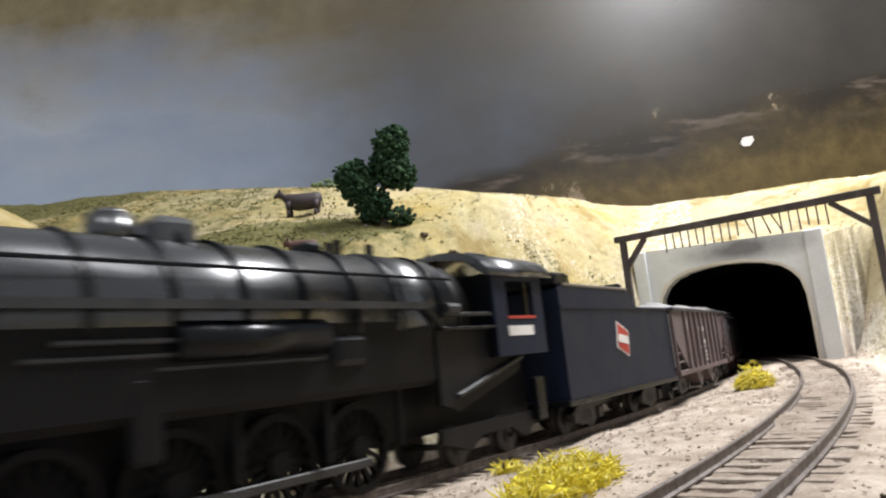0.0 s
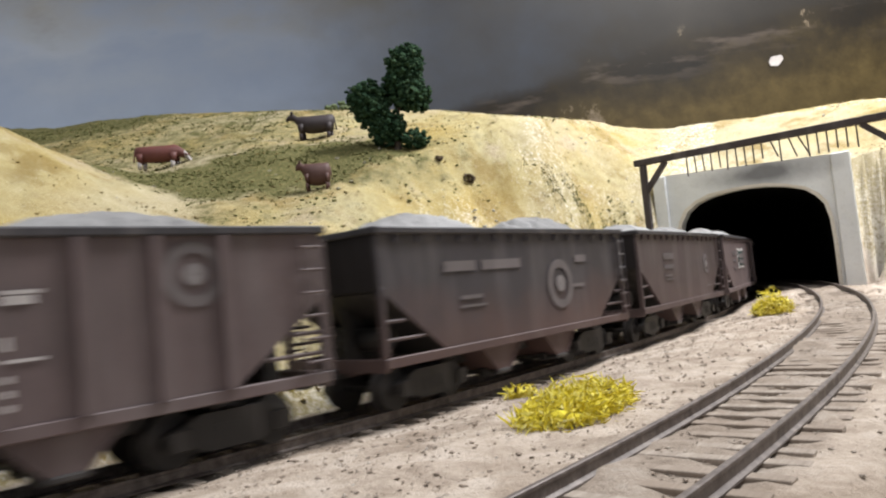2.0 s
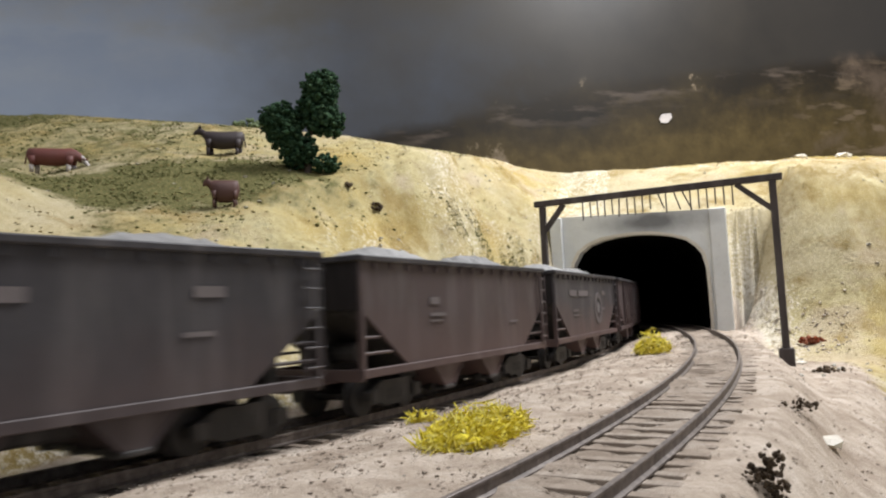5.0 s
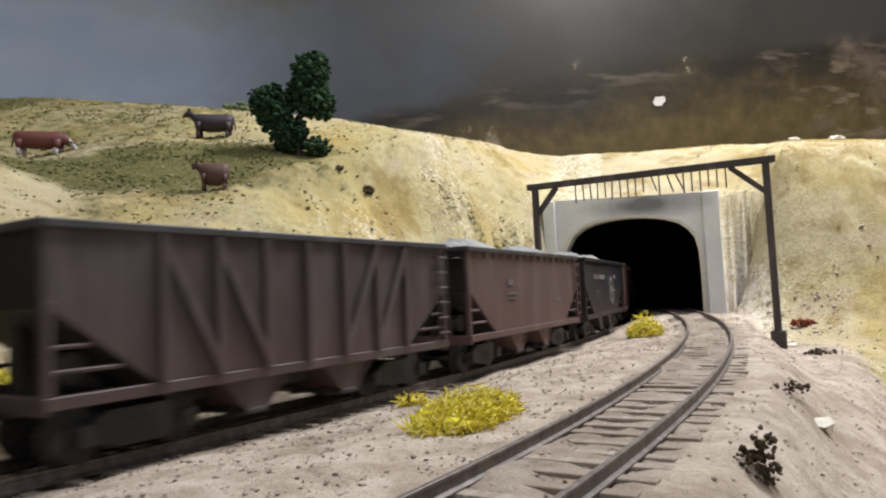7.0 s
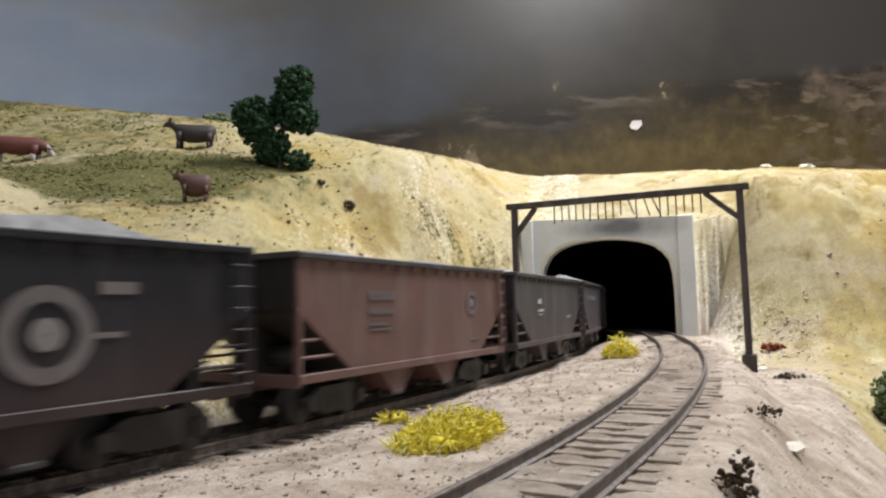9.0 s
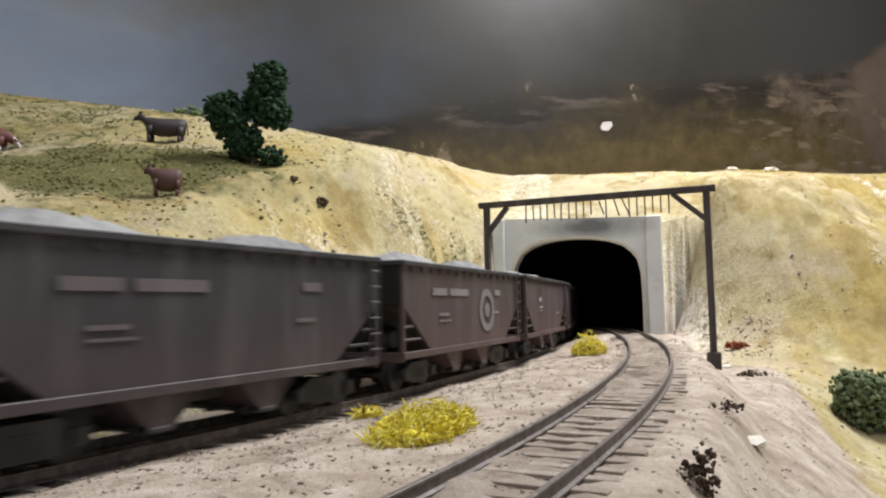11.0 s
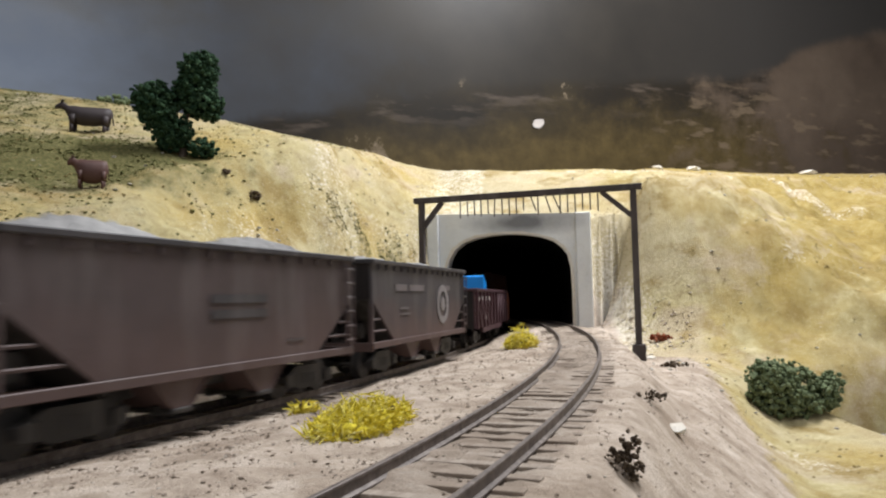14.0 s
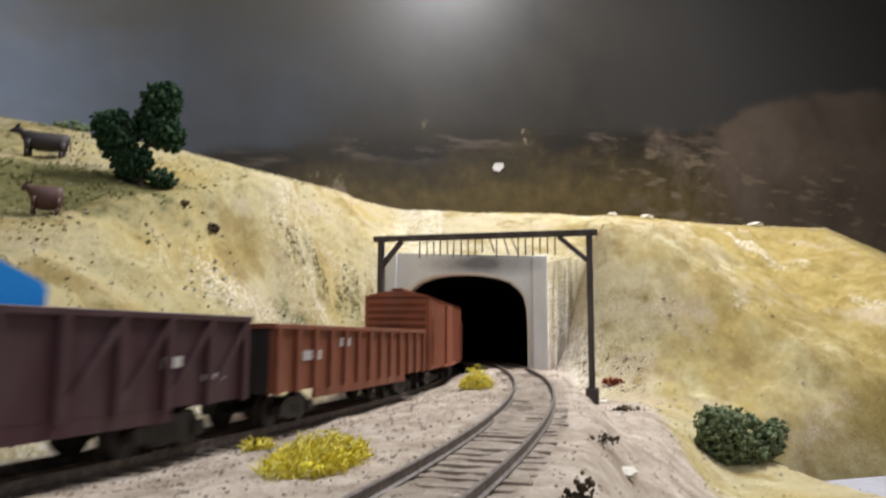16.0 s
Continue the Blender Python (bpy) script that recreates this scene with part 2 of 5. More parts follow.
def part(name, bm, material, parent=None, label=""):
    ob = new(name, mesh_of(name, bm, material))
    if parent:
        ob.parent = parent
    if label:
        tagged(ob, label)
    return ob


def again(ob, m, parent):
    """One more piece on the same mesh."""
    o = new(ob.name.split(".")[0], ob.data)
    o.parent = parent
    o.matrix_basis = m
    return o


def box(bm, lo, hi, bevel=0.0, m=None, mi=0):
    c = [(a + b) / 2 for a, b in zip(lo, hi)]
    d = [abs(b - a) for a, b in zip(lo, hi)]
    r = bmesh.ops.create_cube(bm, size=1, matrix=(m or Matrix()) @ Matrix.Translation(c) @ Matrix.Diagonal((*d, 1)))
    fs = {f for v in r["verts"] for f in v.link_faces}
    if bevel:
        es = {e for v in r["verts"] for e in v.link_edges}
        fs = set(bmesh.ops.bevel(bm, geom=list(es), offset=bevel, segments=1, affect="EDGES")["faces"]) | {f for f in fs if f.is_valid}
    for f in fs:
        if f.is_valid:
            f.material_index = mi
    return bm


def bar(bm, a, b, r, seg=6):
    """A round bar from a to b."""
    a, b = Vector(a), Vector(b)
    q = (b - a).to_track_quat("Z", "Y").to_matrix().to_4x4()
    bmesh.ops.create_cone(bm, cap_ends=True, segments=seg, radius1=r, radius2=r, depth=(b - a).length, matrix=Matrix.Translation((a + b) / 2) @ q)
    return bm


def beam(bm, a, b, w, h):
    """A square timber from a to b."""
    a, b = Vector(a), Vector(b)
    q = (b - a).to_track_quat("Z", "Y").to_matrix().to_4x4()
    bmesh.ops.create_cube(bm, size=1, matrix=Matrix.Translation((a + b) / 2) @ q @ Matrix.Diagonal((w, h, (b - a).length, 1)))
    return bm


def disc(bm, c, r, depth, axis="Y", seg=20, r2=None):
    rot = {"Y": Matrix.Rotation(radians(90), 4, "X"), "X": Matrix.Rotation(radians(90), 4, "Y"), "Z": Matrix()}[axis]
    bmesh.ops.create_cone(bm, cap_ends=True, segments=seg, radius1=r, radius2=r if r2 is None else r2, depth=depth, matrix=Matrix.Translation(c) @ rot)
    return bm


def prism(bm, pts, y0, y1, mi=0):
    """A polygon in x and z, pulled from y0 to y1."""
    a = [bm.verts.new((x, y0, z)) for x, z in pts]
    b = [bm.verts.new((x, y1, z)) for x, z in pts]
    fs = [bm.faces.new(a), bm.faces.new(b[::-1])]
    k = len(pts)
    for i in range(k):
        fs.append(bm.faces.new((a[i], b[i], b[(i + 1) % k], a[(i + 1) % k])))
    for f in fs:
        f.material_index = mi
    bmesh.ops.recalc_face_normals(bm, faces=fs)
    return bm


def B():
    return bmesh.new()


# ---- scenery base ----
def fbm(x, y, k, octaves=4):
    return noise.fractal(Vector((x * k, y * k, 3.7)), 1.0, 2.1, octaves)


CREST = ([-0.9, -0.5, -0.284, -0.136, -0.009, 0.039, 0.108, 0.148, 0.189, 0.3, 0.5, 0.7, 0.82, 1.1],
         [0.20, 0.206, 0.204, 0.191, 0.177, 0.167, 0.156, 0.146, 0.140, 0.145, 0.146, 0.150, 0.112, 0.10])


def skyline(x, y):
    """The hills drop off towards the portal along this line."""
    k = (y + 0.012) / 0.612
    return 0.0235 + (float(np.interp(0.004 + (x - 0.004) / k, *CREST)) - 0.0235) * k


def land(x, y):
    """Height of the scenery and its cover (dirt, green, rock)."""
    rl = math.hypot(x - LC[0], y - LC[1])
    rr = math.hypot(x - RC[0], y - RC[1])
    d = LR - rl                      # behind the inner track
    e = rr - RR                      # in front of the outer track
    side = (x - P0.x) * PD.x + (y - P0.y) * PD.y
    behind = (x - P0.x) * PN.x + (y - P0.y) * PN.y
    zr, zl = right_z(y) - 0.0029 + 0.0005 * smooth(0.10, 0.28, y), ZL - 0.0036
    rough = fbm(x, y, 30, 5)
    crag = abs(fbm(x + 3, y, 45, 4))
    cap = skyline(x, max(y, 0.12)) if y < 0.62 else skyline(x, 0.62)
    # meadow on the hill behind the inner track
    meadow = 0.077 + 0.46 * (y - 0.33) + 0.075 * math.exp(-((x + 0.24) / 0.075) ** 2 - ((y - 0.27) / 0.085) ** 2)
    meadow += 0.007 * fbm(x, y, 9, 3) + 0.002 * rough
    if y < 0.2:
        meadow = max(meadow, 0.02 + 0.25 * max(d - 0.1, 0))
    toe = 0.026 + 0.006 * fbm(x, y, 22, 2)
    steep = 0.95 + 1.1 * smooth(0.33, 0.46, y)
    hill = zl + steep * max(d - toe, 0) + (0.009 * rough - 0.006 * crag) * smooth(0.0, 0.05, d - toe)
    w = 0.012
    h = min(max(0.5 + 0.5 * (meadow - hill) / w, 0.0), 1.0)
    left = meadow * (1 - h) + hill * h - w * h * (1 - h) * 0.5
    left += 0.060 * smooth(-0.060, 0.004, behind) * smooth(toe, toe + 0.016, d) * smooth(-0.19, -0.11, side)
    if left > cap:
        left = cap + 0.08 * (left - cap)
    # slope on the far side of the outer track, past a gully
    flat = zr - 0.0118 * smooth(0.019, 0.036, e)
    lip = (x - 0.185) * 0.80 - (y - 0.235) * 0.60
    gully = smooth(-0.012, 0.035, lip) * smooth(0.36, 0.22, y)
    flat -= 0.026 * gully
    flat -= 0.06 * smooth(0.268, 0.282, x) * smooth(0.300, 0.265, y)
    run = (x - 0.240) * 0.50 + (y - 0.330) * 0.87
    foot = smooth(-0.01, 0.05, run)
    calm = smooth(-0.085, -0.05, behind) * smooth(0.10, 0.07, side)
    right = flat + max(run, 0) * 0.46 * smooth(0.010, 0.05, side) + (0.010 * rough - 0.006 * crag) * foot * (1 - 0.75 * calm)
    over = 0.078 + 0.55 * max(behind, 0) + 0.005 * rough
    right += 0.085 * smooth(-0.060, 0.006, behind) * smooth(0.013, 0.058, side) * smooth(0.22, 0.03, side)
    right += (0.003 * rough - 0.002 * crag) * smooth(0.015, 0.030, side) * smooth(0.10, 0.045, side) * smooth(-0.07, -0.02, behind)
    if right > cap:
        right = cap + 0.08 * (right - cap)
    over = min(over, cap + 0.003 * rough)
    if behind < 0:
        if d > 0:
            z = left if d > toe else zl + 0.0005 * rough
        elif e > 0:
            z = right
        else:
            k = smooth(0.0, 1.0, d / min(d + e, -1e-6)) if d + e < 0 else 0.5
            z = zl * (1 - k) + zr * k + 0.0014 * rough + 0.002 * math.sin(math.pi * k)
    else:
        z = over
        if side < -0.095:
            k = smooth(-0.16, -0.098, side)
            z = over * k + min(max(meadow, over), cap + 0.003 * rough) * (1 - k)
        if side > 0.008:
            k = smooth(0.010, 0.075, side)
            z = max(over * (1 - k) + right * k, over - 0.5 * max(side - 0.09, 0))
    if y > 0.615:                    # falls away behind the crest
        z -= 0.5 * (y - 0.615)
    # cover
    near_track = max(smooth(0.034, 0.022, d) if d > 0 else 0, smooth(0.045, 0.02, e) if e > 0 else 0, 1.0 if d <= 0 and e <= 0 else 0)
    bench = smooth(0.02, -0.03, run) * smooth(0.085, 0.045, e) if e > 0 else 0
    dirt = max(near_track, bench) if behind < 0 else 0
    green = 0.95 * math.exp(-((x + 0.10) / 0.11) ** 2 - ((y - 0.365 - 0.25 * (x + 0.1)) / 0.060) ** 2)
    green = max(green, 0.62 * math.exp(-((x - 0.060) / 0.028) ** 2 - ((y - 0.375) / 0.032) ** 2))
    # extra green towards the left also stands in for the light falling off
    green = max(green, 0.50 * smooth(-0.08, -0.22, x) * smooth(0.42, 0.52, y), (0.26 + 0.24 * smooth(0.02, -0.14, x)) if d > 0 else 0.05)
    # a bare tan knoll in front of the meadow
    knoll = smooth(-0.105, -0.135, x + 0.28 * (y - 0.30)) * smooth(0.338, 0.308, y + 0.10 * (x + 0.15))
    green *= 1 - 0.95 * knoll
    green = max(green, 0.72 * smooth(-0.16, -0.28, x) * smooth(0.46, 0.54, y))
    cut = smooth(0.17, 0.08, d) * smooth(0.25, 0.34, y) if d > 0 and side < -0.06 else 0
    rocky = 0.38 * cut + 0.14 * cut * rough
    if d > 0:
        rocky = max(rocky, 0.50 * smooth(0.07, 0.035, d))
        rocky = max(rocky, 0.50 * math.exp(-((x - 0.045) / 0.010) ** 2 - ((y - 0.412) / 0.012) ** 2), 0.42 * math.exp(-((x + 0.006) / 0.014) ** 2 - ((y - 0.43) / 0.014) ** 2))
        rocky = max(rocky, 0.44 * smooth(-0.150, -0.112, side) * smooth(-0.050, -0.012, behind))
    if e > 0:
        rocky = max(rocky, 0.66 * smooth(0.10, 0.02, side) * smooth(0.07, 0.02, z) * smooth(-0.03, 0.01, side), 0.14 + 0.34 * smooth(0.12, 0.5, fbm(x, y, 14, 3)))
    if behind > 0:
        rocky = max(rocky, 0.40 * smooth(0.05, 0.0, behind), 0.2)
    # strip along the rails, darkened for the train's shadow and oily dirt
    shade_oil = 0.85 * smooth(0.019, 0.010, abs(d)) + 0.35 * smooth(0.016, 0.009, abs(e))
    return z, (dirt, green, rocky, min(shade_oil, 0.9) if behind < 0 else 0)


def build_ground():
    x0, x1, y0, y1, st = -0.62, 0.98, -0.26, 0.70, 0.0035
    nx, ny = int((x1 - x0) / st) + 1, int((y1 - y0) / st) + 1
    vs, cs, beh, sid = [], [], [], []
    for j in range(ny):
        for i in range(nx):
            x, y = x0 + i * st, y0 + j * st
            z, c = land(x, y)
            sd, bh = (x - P0.x) * PD.x + (y - P0.y) * PD.y, (x - P0.x) * PN.x + (y - P0.y) * PN.y
            calm = smooth(-0.085, -0.06, bh) * smooth(0.04, 0.02, bh) * max(smooth(0.0, 0.012, sd) * smooth(0.11, 0.08, sd), smooth(-0.20, -0.16, sd) * smooth(-0.09, -0.10, sd))
            z += (1 - 0.85 * calm) * 0.0009 * (noise.noise(Vector((x * 160, y * 160, 0))) + 0.55 * noise.noise(Vector((x * 380, y * 380, 5))))
            vs.append((x, y, z))
            cs.append(c)
            beh.append(bh)
            sid.append(sd)
    fs = []
    for j in range(ny - 1):
        for i in range(nx - 1):
            q = (j * nx + i, j * nx + i + 1, (j + 1) * nx + i + 1, (j + 1) * nx + i)
            b = [beh[k] for k in q]
            if min(b) <= 0 < max(b) and -0.103 < sid[q[0]] < 0.012:
                continue
            fs.append(q)
    me = bpy.data.meshes.new("ground")
    me.from_pydata(vs, [], fs)
    col = me.color_attributes.new("cover", "FLOAT_COLOR", "POINT")
    for k, c in enumerate(cs):
        col.data[k].color = c
    for p in me.polygons:
        p.use_smooth = True
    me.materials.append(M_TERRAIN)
    ob = new("ground", me)
    return tagged(ob, "model railway hillside of straw-coloured scatter, green patches and dirt", "ground", kind="structure")


build_ground()


def build_table():
    bm = B()
    box(bm, (-3.2, -0.9, -0.10), (1.6, 3.1, -0.075))
    ob = part("table", bm, M_WOOD)
    tagged(ob, "dark wooden benchwork table under the whole layout", "table", kind="structure")


build_table()


# ---- tracks ----
def sweep(bm, at, s0, s1, step, prof):
    """Sweep a profile of (off, z) along a track."""
    n = max(2, int((s1 - s0) / step))
    rows = []
    for i in range(n + 1):
        s = s0 + (s1 - s0) * i / n
        rows.append([bm.verts.new(at(s, o) + UP * z) for o, z in prof])
    k = len(prof)
    for a, b in zip(rows[:-1], rows[1:]):
        for i in range(k):
            bm.faces.new((a[i], a[(i + 1) % k], b[(i + 1) % k], b[i]))
    bm.faces.new(rows[0][::-1])
    bm.faces.new(rows[-1])
    bmesh.ops.recalc_face_normals(bm, faces=bm.faces)
    return bm


RAIL = [(-0.0009, -0.0025), (-0.0009, -0.0022), (-0.00025, -0.0019), (-0.00025, -0.0007), (-0.00045, -0.0005), (-0.00045, -0.0001), (-0.0003, 0),
        (0.0003, 0), (0.00045, -0.0001), (0.00045, -0.0005), (0.00025, -0.0007), (0.00025, -0.0019), (0.0009, -0.0022), (0.0009, -0.0025)]


def track(label, at, s0, s1, zone, long=None):
    root = tagged(new("track"), label, "railway track", kind="structure")
    for side in (-1, 1):
        prof = [(o + side * 0.0083, z) for o, z in RAIL]
        part("rail", sweep(B(), lambda s, o: at(s, o)[0], *(long or (s0, s1)), 0.012, prof), M_RAIL, root)
    tie = None
    k = 0
    s = s0
    rnd = random.Random(4)
    far = B()
    while s < s1:
        p, yaw = at(s)
        m = Matrix.Translation(p - UP * (0.0034 + rnd.uniform(0, 0.0003))) @ pose(0, 0, 0, 0, 0, yaw + rnd.uniform(-0.9, 0.9)) @ Matrix.Translation((0, rnd.uniform(-0.0006, 0.0006), 0))
        if zone[0] < s < zone[1]:
            if tie is None:
                tie = part("tie", box(B(), (-0.00125, -0.0140, -0.001), (0.00125, 0.0140, 0.001), 0.00012), M_TIE, root)
                tie.matrix_basis = m
            else:
                again(tie, m, root)
        else:
            box(far, (-0.00125, -0.0145, -0.001), (0.00125, 0.0145, 0.001), m=m)
        s += 0.0068 + rnd.uniform(-0.0003, 0.0003)
        k += 1
    if far.verts:
        tagged(part("ties", far, M_TIE, root), kind="stuff")
    else:
        far.free()
    return root


track("outer curved model track with rusty rails on grey-brown ties", right_at, -0.36, 0.42, (-0.3, 0.42))
track("inner curved model track that carries the coal train", left_at, -3.3, 3.45, (-0.16, 0.55))


def roadbed():
    """Raised roadbed under the inner track where it leaves the scenery."""
    root = tagged(new("roadbed"), "raised dirt-coloured roadbed under the inner track", "roadbed", kind="structure")
    prof = [(-0.024, -0.075), (-0.021, -0.0046), (0.021, -0.0046), (0.024, -0.075)]
    f = lambda s, o: left_at(s, o)[0]
    part("roadbed_side", sweep(B(), f, -3.4, -0.36, 0.03, prof), M_ROCK, root)
    # the stretch inside the bore takes the same near-black for darkness
    part("roadbed_side", sweep(B(), f, 0.46, 3.5, 0.03, prof), M_BOREDARK, root)


roadbed()

# ---- tunnel ----
ARCH = [(0.0005, -0.008), (0.0005, 0.030), (0.0, 0.044), (-0.002, 0.0535), (-0.006, 0.0590), (-0.012, 0.0640), (-0.022, 0.0675), (-0.034, 0.0695), (-0.046, 0.0702),
        (-0.058, 0.0695), (-0.068, 0.0680), (-0.077, 0.0650), (-0.084, 0.0600), (-0.0885, 0.0525), (-0.0905, 0.044), (-0.0915, 0.030), (-0.092, -0.008)]


def portal_point(s, z, back=0.0):
    return P0 + PD * s + PN * back + UP * z


def portal():
    root = tagged(new("tunnel_portal"), "pale grey plaster double-track tunnel portal with an arched opening", "tunnel portal")
    bm = B()
    k = len(ARCH)
    ring = [(0.0135, -0.010), (0.0136, 0.020), (0.0137, 0.044), (0.0138, 0.064), (0.0138, 0.082)] + [(0.0138 - 0.1178 * i / 8, 0.082 + 0.0045 * i / 8) for i in range(1, 8)] + [(-0.104, 0.0865), (-0.1038, 0.064), (-0.1037, 0.044), (-0.1036, 0.02), (-0.1035, -0.010)]
    ring = ring[:k]
    for b0, flip in ((-0.002, False), (0.009, True)):
        a = [bm.verts.new(portal_point(s, z, b0)) for s, z in ARCH]
        o = [bm.verts.new(portal_point(s, z, b0)) for s, z in ring]
        for i in range(k - 1):
            f = (a[i], a[i + 1], o[i + 1], o[i])
            bm.faces.new(f[::-1] if flip else f)
        if not flip:
            fa, fo = a, o
        else:
            for i in range(k - 1):
                bm.faces.new((fa[i], a[i], a[i + 1], fa[i + 1]))
                bm.faces.new((fo[i + 1], o[i + 1], o[i], fo[i]))
    bmesh.ops.recalc_face_normals(bm, faces=bm.faces)
    part("portal_wall", bm, M_PORTAL, root)
    frame_m = Matrix(((PD.x, PN.x, 0, P0.x), (PD.y, PN.y, 0, P0.y), (0, 0, 1, 0), (0, 0, 0, 1)))
    for lo, hi, nm in (((0.0035, -0.0045, -0.010), (0.0140, -0.0021, 0.0825), "pilaster"), ((-0.1042, -0.0045, -0.010), (-0.0955, -0.0021, 0.0860), "pilaster")):
        part(nm, box(B(), lo, hi, 0.0006, frame_m), M_PORTAL, root)
    bm = B()
    rows = []
    rnd = random.Random(3)
    for s, z in ARCH:
        cx, cz = -0.0457, 0.03
        k = 1 + (0.030 + rnd.uniform(-0.006, 0.008))
        o = (cx + (s - cx) * k, cz + (z - cz) * k)
        i = (cx + (s - cx) * 0.985, cz + (z - cz) * 0.985)
        rows.append([bm.verts.new(portal_point(a, b, c)) for a, b, c in ((*o, -0.0022), (*o, -0.0034), (*i, -0.0030), (*i, 0.006))])
    for a, b in zip(rows[:-1], rows[1:]):
        for i in range(3):
            bm.faces.new((a[i], a[i + 1], b[i + 1], b[i]))
    bmesh.ops.recalc_face_normals(bm, faces=bm.faces)
    part("arch_lip", bm, M_ROCK, root, "rough white plaster lip of the arch")
    # lining behind the opening, along the inner track; near-black stands in for darkness
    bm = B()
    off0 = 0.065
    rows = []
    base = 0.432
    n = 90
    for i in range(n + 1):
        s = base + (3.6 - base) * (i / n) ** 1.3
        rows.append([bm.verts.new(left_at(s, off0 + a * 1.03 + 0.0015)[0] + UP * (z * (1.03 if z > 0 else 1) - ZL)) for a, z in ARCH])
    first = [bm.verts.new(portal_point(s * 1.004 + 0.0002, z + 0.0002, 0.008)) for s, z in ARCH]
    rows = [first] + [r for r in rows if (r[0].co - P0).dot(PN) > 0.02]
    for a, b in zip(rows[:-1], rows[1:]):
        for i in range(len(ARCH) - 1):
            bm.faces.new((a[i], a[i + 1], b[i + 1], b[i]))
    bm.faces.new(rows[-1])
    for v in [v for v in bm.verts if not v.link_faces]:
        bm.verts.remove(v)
    lining = part("tunnel_lining", bm, M_BOREDARK)
    tagged(lining, "tunnel bore behind the portal, coloured black for its darkness", "tunnel", kind="structure")
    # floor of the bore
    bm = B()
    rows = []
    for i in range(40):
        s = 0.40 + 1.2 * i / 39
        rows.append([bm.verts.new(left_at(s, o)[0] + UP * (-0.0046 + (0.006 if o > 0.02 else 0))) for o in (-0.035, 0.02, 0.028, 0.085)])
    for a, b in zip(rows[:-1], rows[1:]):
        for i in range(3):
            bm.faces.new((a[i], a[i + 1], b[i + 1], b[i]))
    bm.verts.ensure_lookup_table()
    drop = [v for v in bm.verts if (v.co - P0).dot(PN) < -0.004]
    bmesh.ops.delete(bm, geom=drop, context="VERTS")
    tagged(part("tunnel_floor", bm, M_BOREDARK), "tunnel bore floor, coloured black for its darkness", "tunnel", kind="structure")


portal()


# ---- telltale gantry ----
GA, GB = Vector((0.1040, 0.3800, 0)), Vector((0.2020, 0.3120, 0))


def gantry():
    root = tagged(new("telltale_gantry"), "dark wooden telltale gantry with hanging wires across both tracks", "gantry")
    u = (GB - GA).normalized()
    w = (GB - GA).length
    z = 0.0798
    q = Matrix(((u.x, -u.y, 0, GA.x), (u.y, u.x, 0, GA.y), (0, 0, 1, 0), (0, 0, 0, 1)))
    t = 0.0033
    part("post", box(B(), (-t / 2, -t / 2, -0.012), (t / 2, t / 2, z), 0.0003, q), M_WOOD, root)
    bm = box(B(), (w - t / 2, -t / 2, -0.014), (w + t / 2, t / 2, z), 0.0003, q)
    part("post", bm, M_WOOD, root)
    part("post_foot", box(B(), (w - 0.0034, -0.0028, -0.014), (w + 0.0034, 0.0028, -0.0015), 0.0005, q), M_WOOD, root)
    part("crossbeam", box(B(), (-0.0045, -0.0019, z), (w + 0.0045, 0.0019, z + 0.0033), 0.0003, q), M_WOOD, root)
    for a, b in (((0.001, 0, 0.066), (0.0125, 0, z)), ((w - 0.001, 0, 0.066), (w - 0.0165, 0, z))):
        part("brace", beam(B(), q @ Vector(a), q @ Vector(b), 0.0026, 0.0026), M_WOOD, root)
    rnd = random.Random(9)
    n = 20
    for i in range(n):
        x = 0.0235 + (w - 0.0235 - 0.0185) * i / (n - 1)
        dx = rnd.choice([0, 0, 0, 0, 0.001, -0.001, 0.003, 0.0045]) if i > 5 else rnd.uniform(-0.0006, 0.0006)
        part("wire", bar(B(), q @ Vector((x, 0, z + 0.0005)), q @ Vector((x + dx, rnd.uniform(-0.0006, 0.0006), z - 0.0095 + rnd.uniform(-0.001, 0.002))), 0.00040, 5), M_WOOD, root)


gantry()


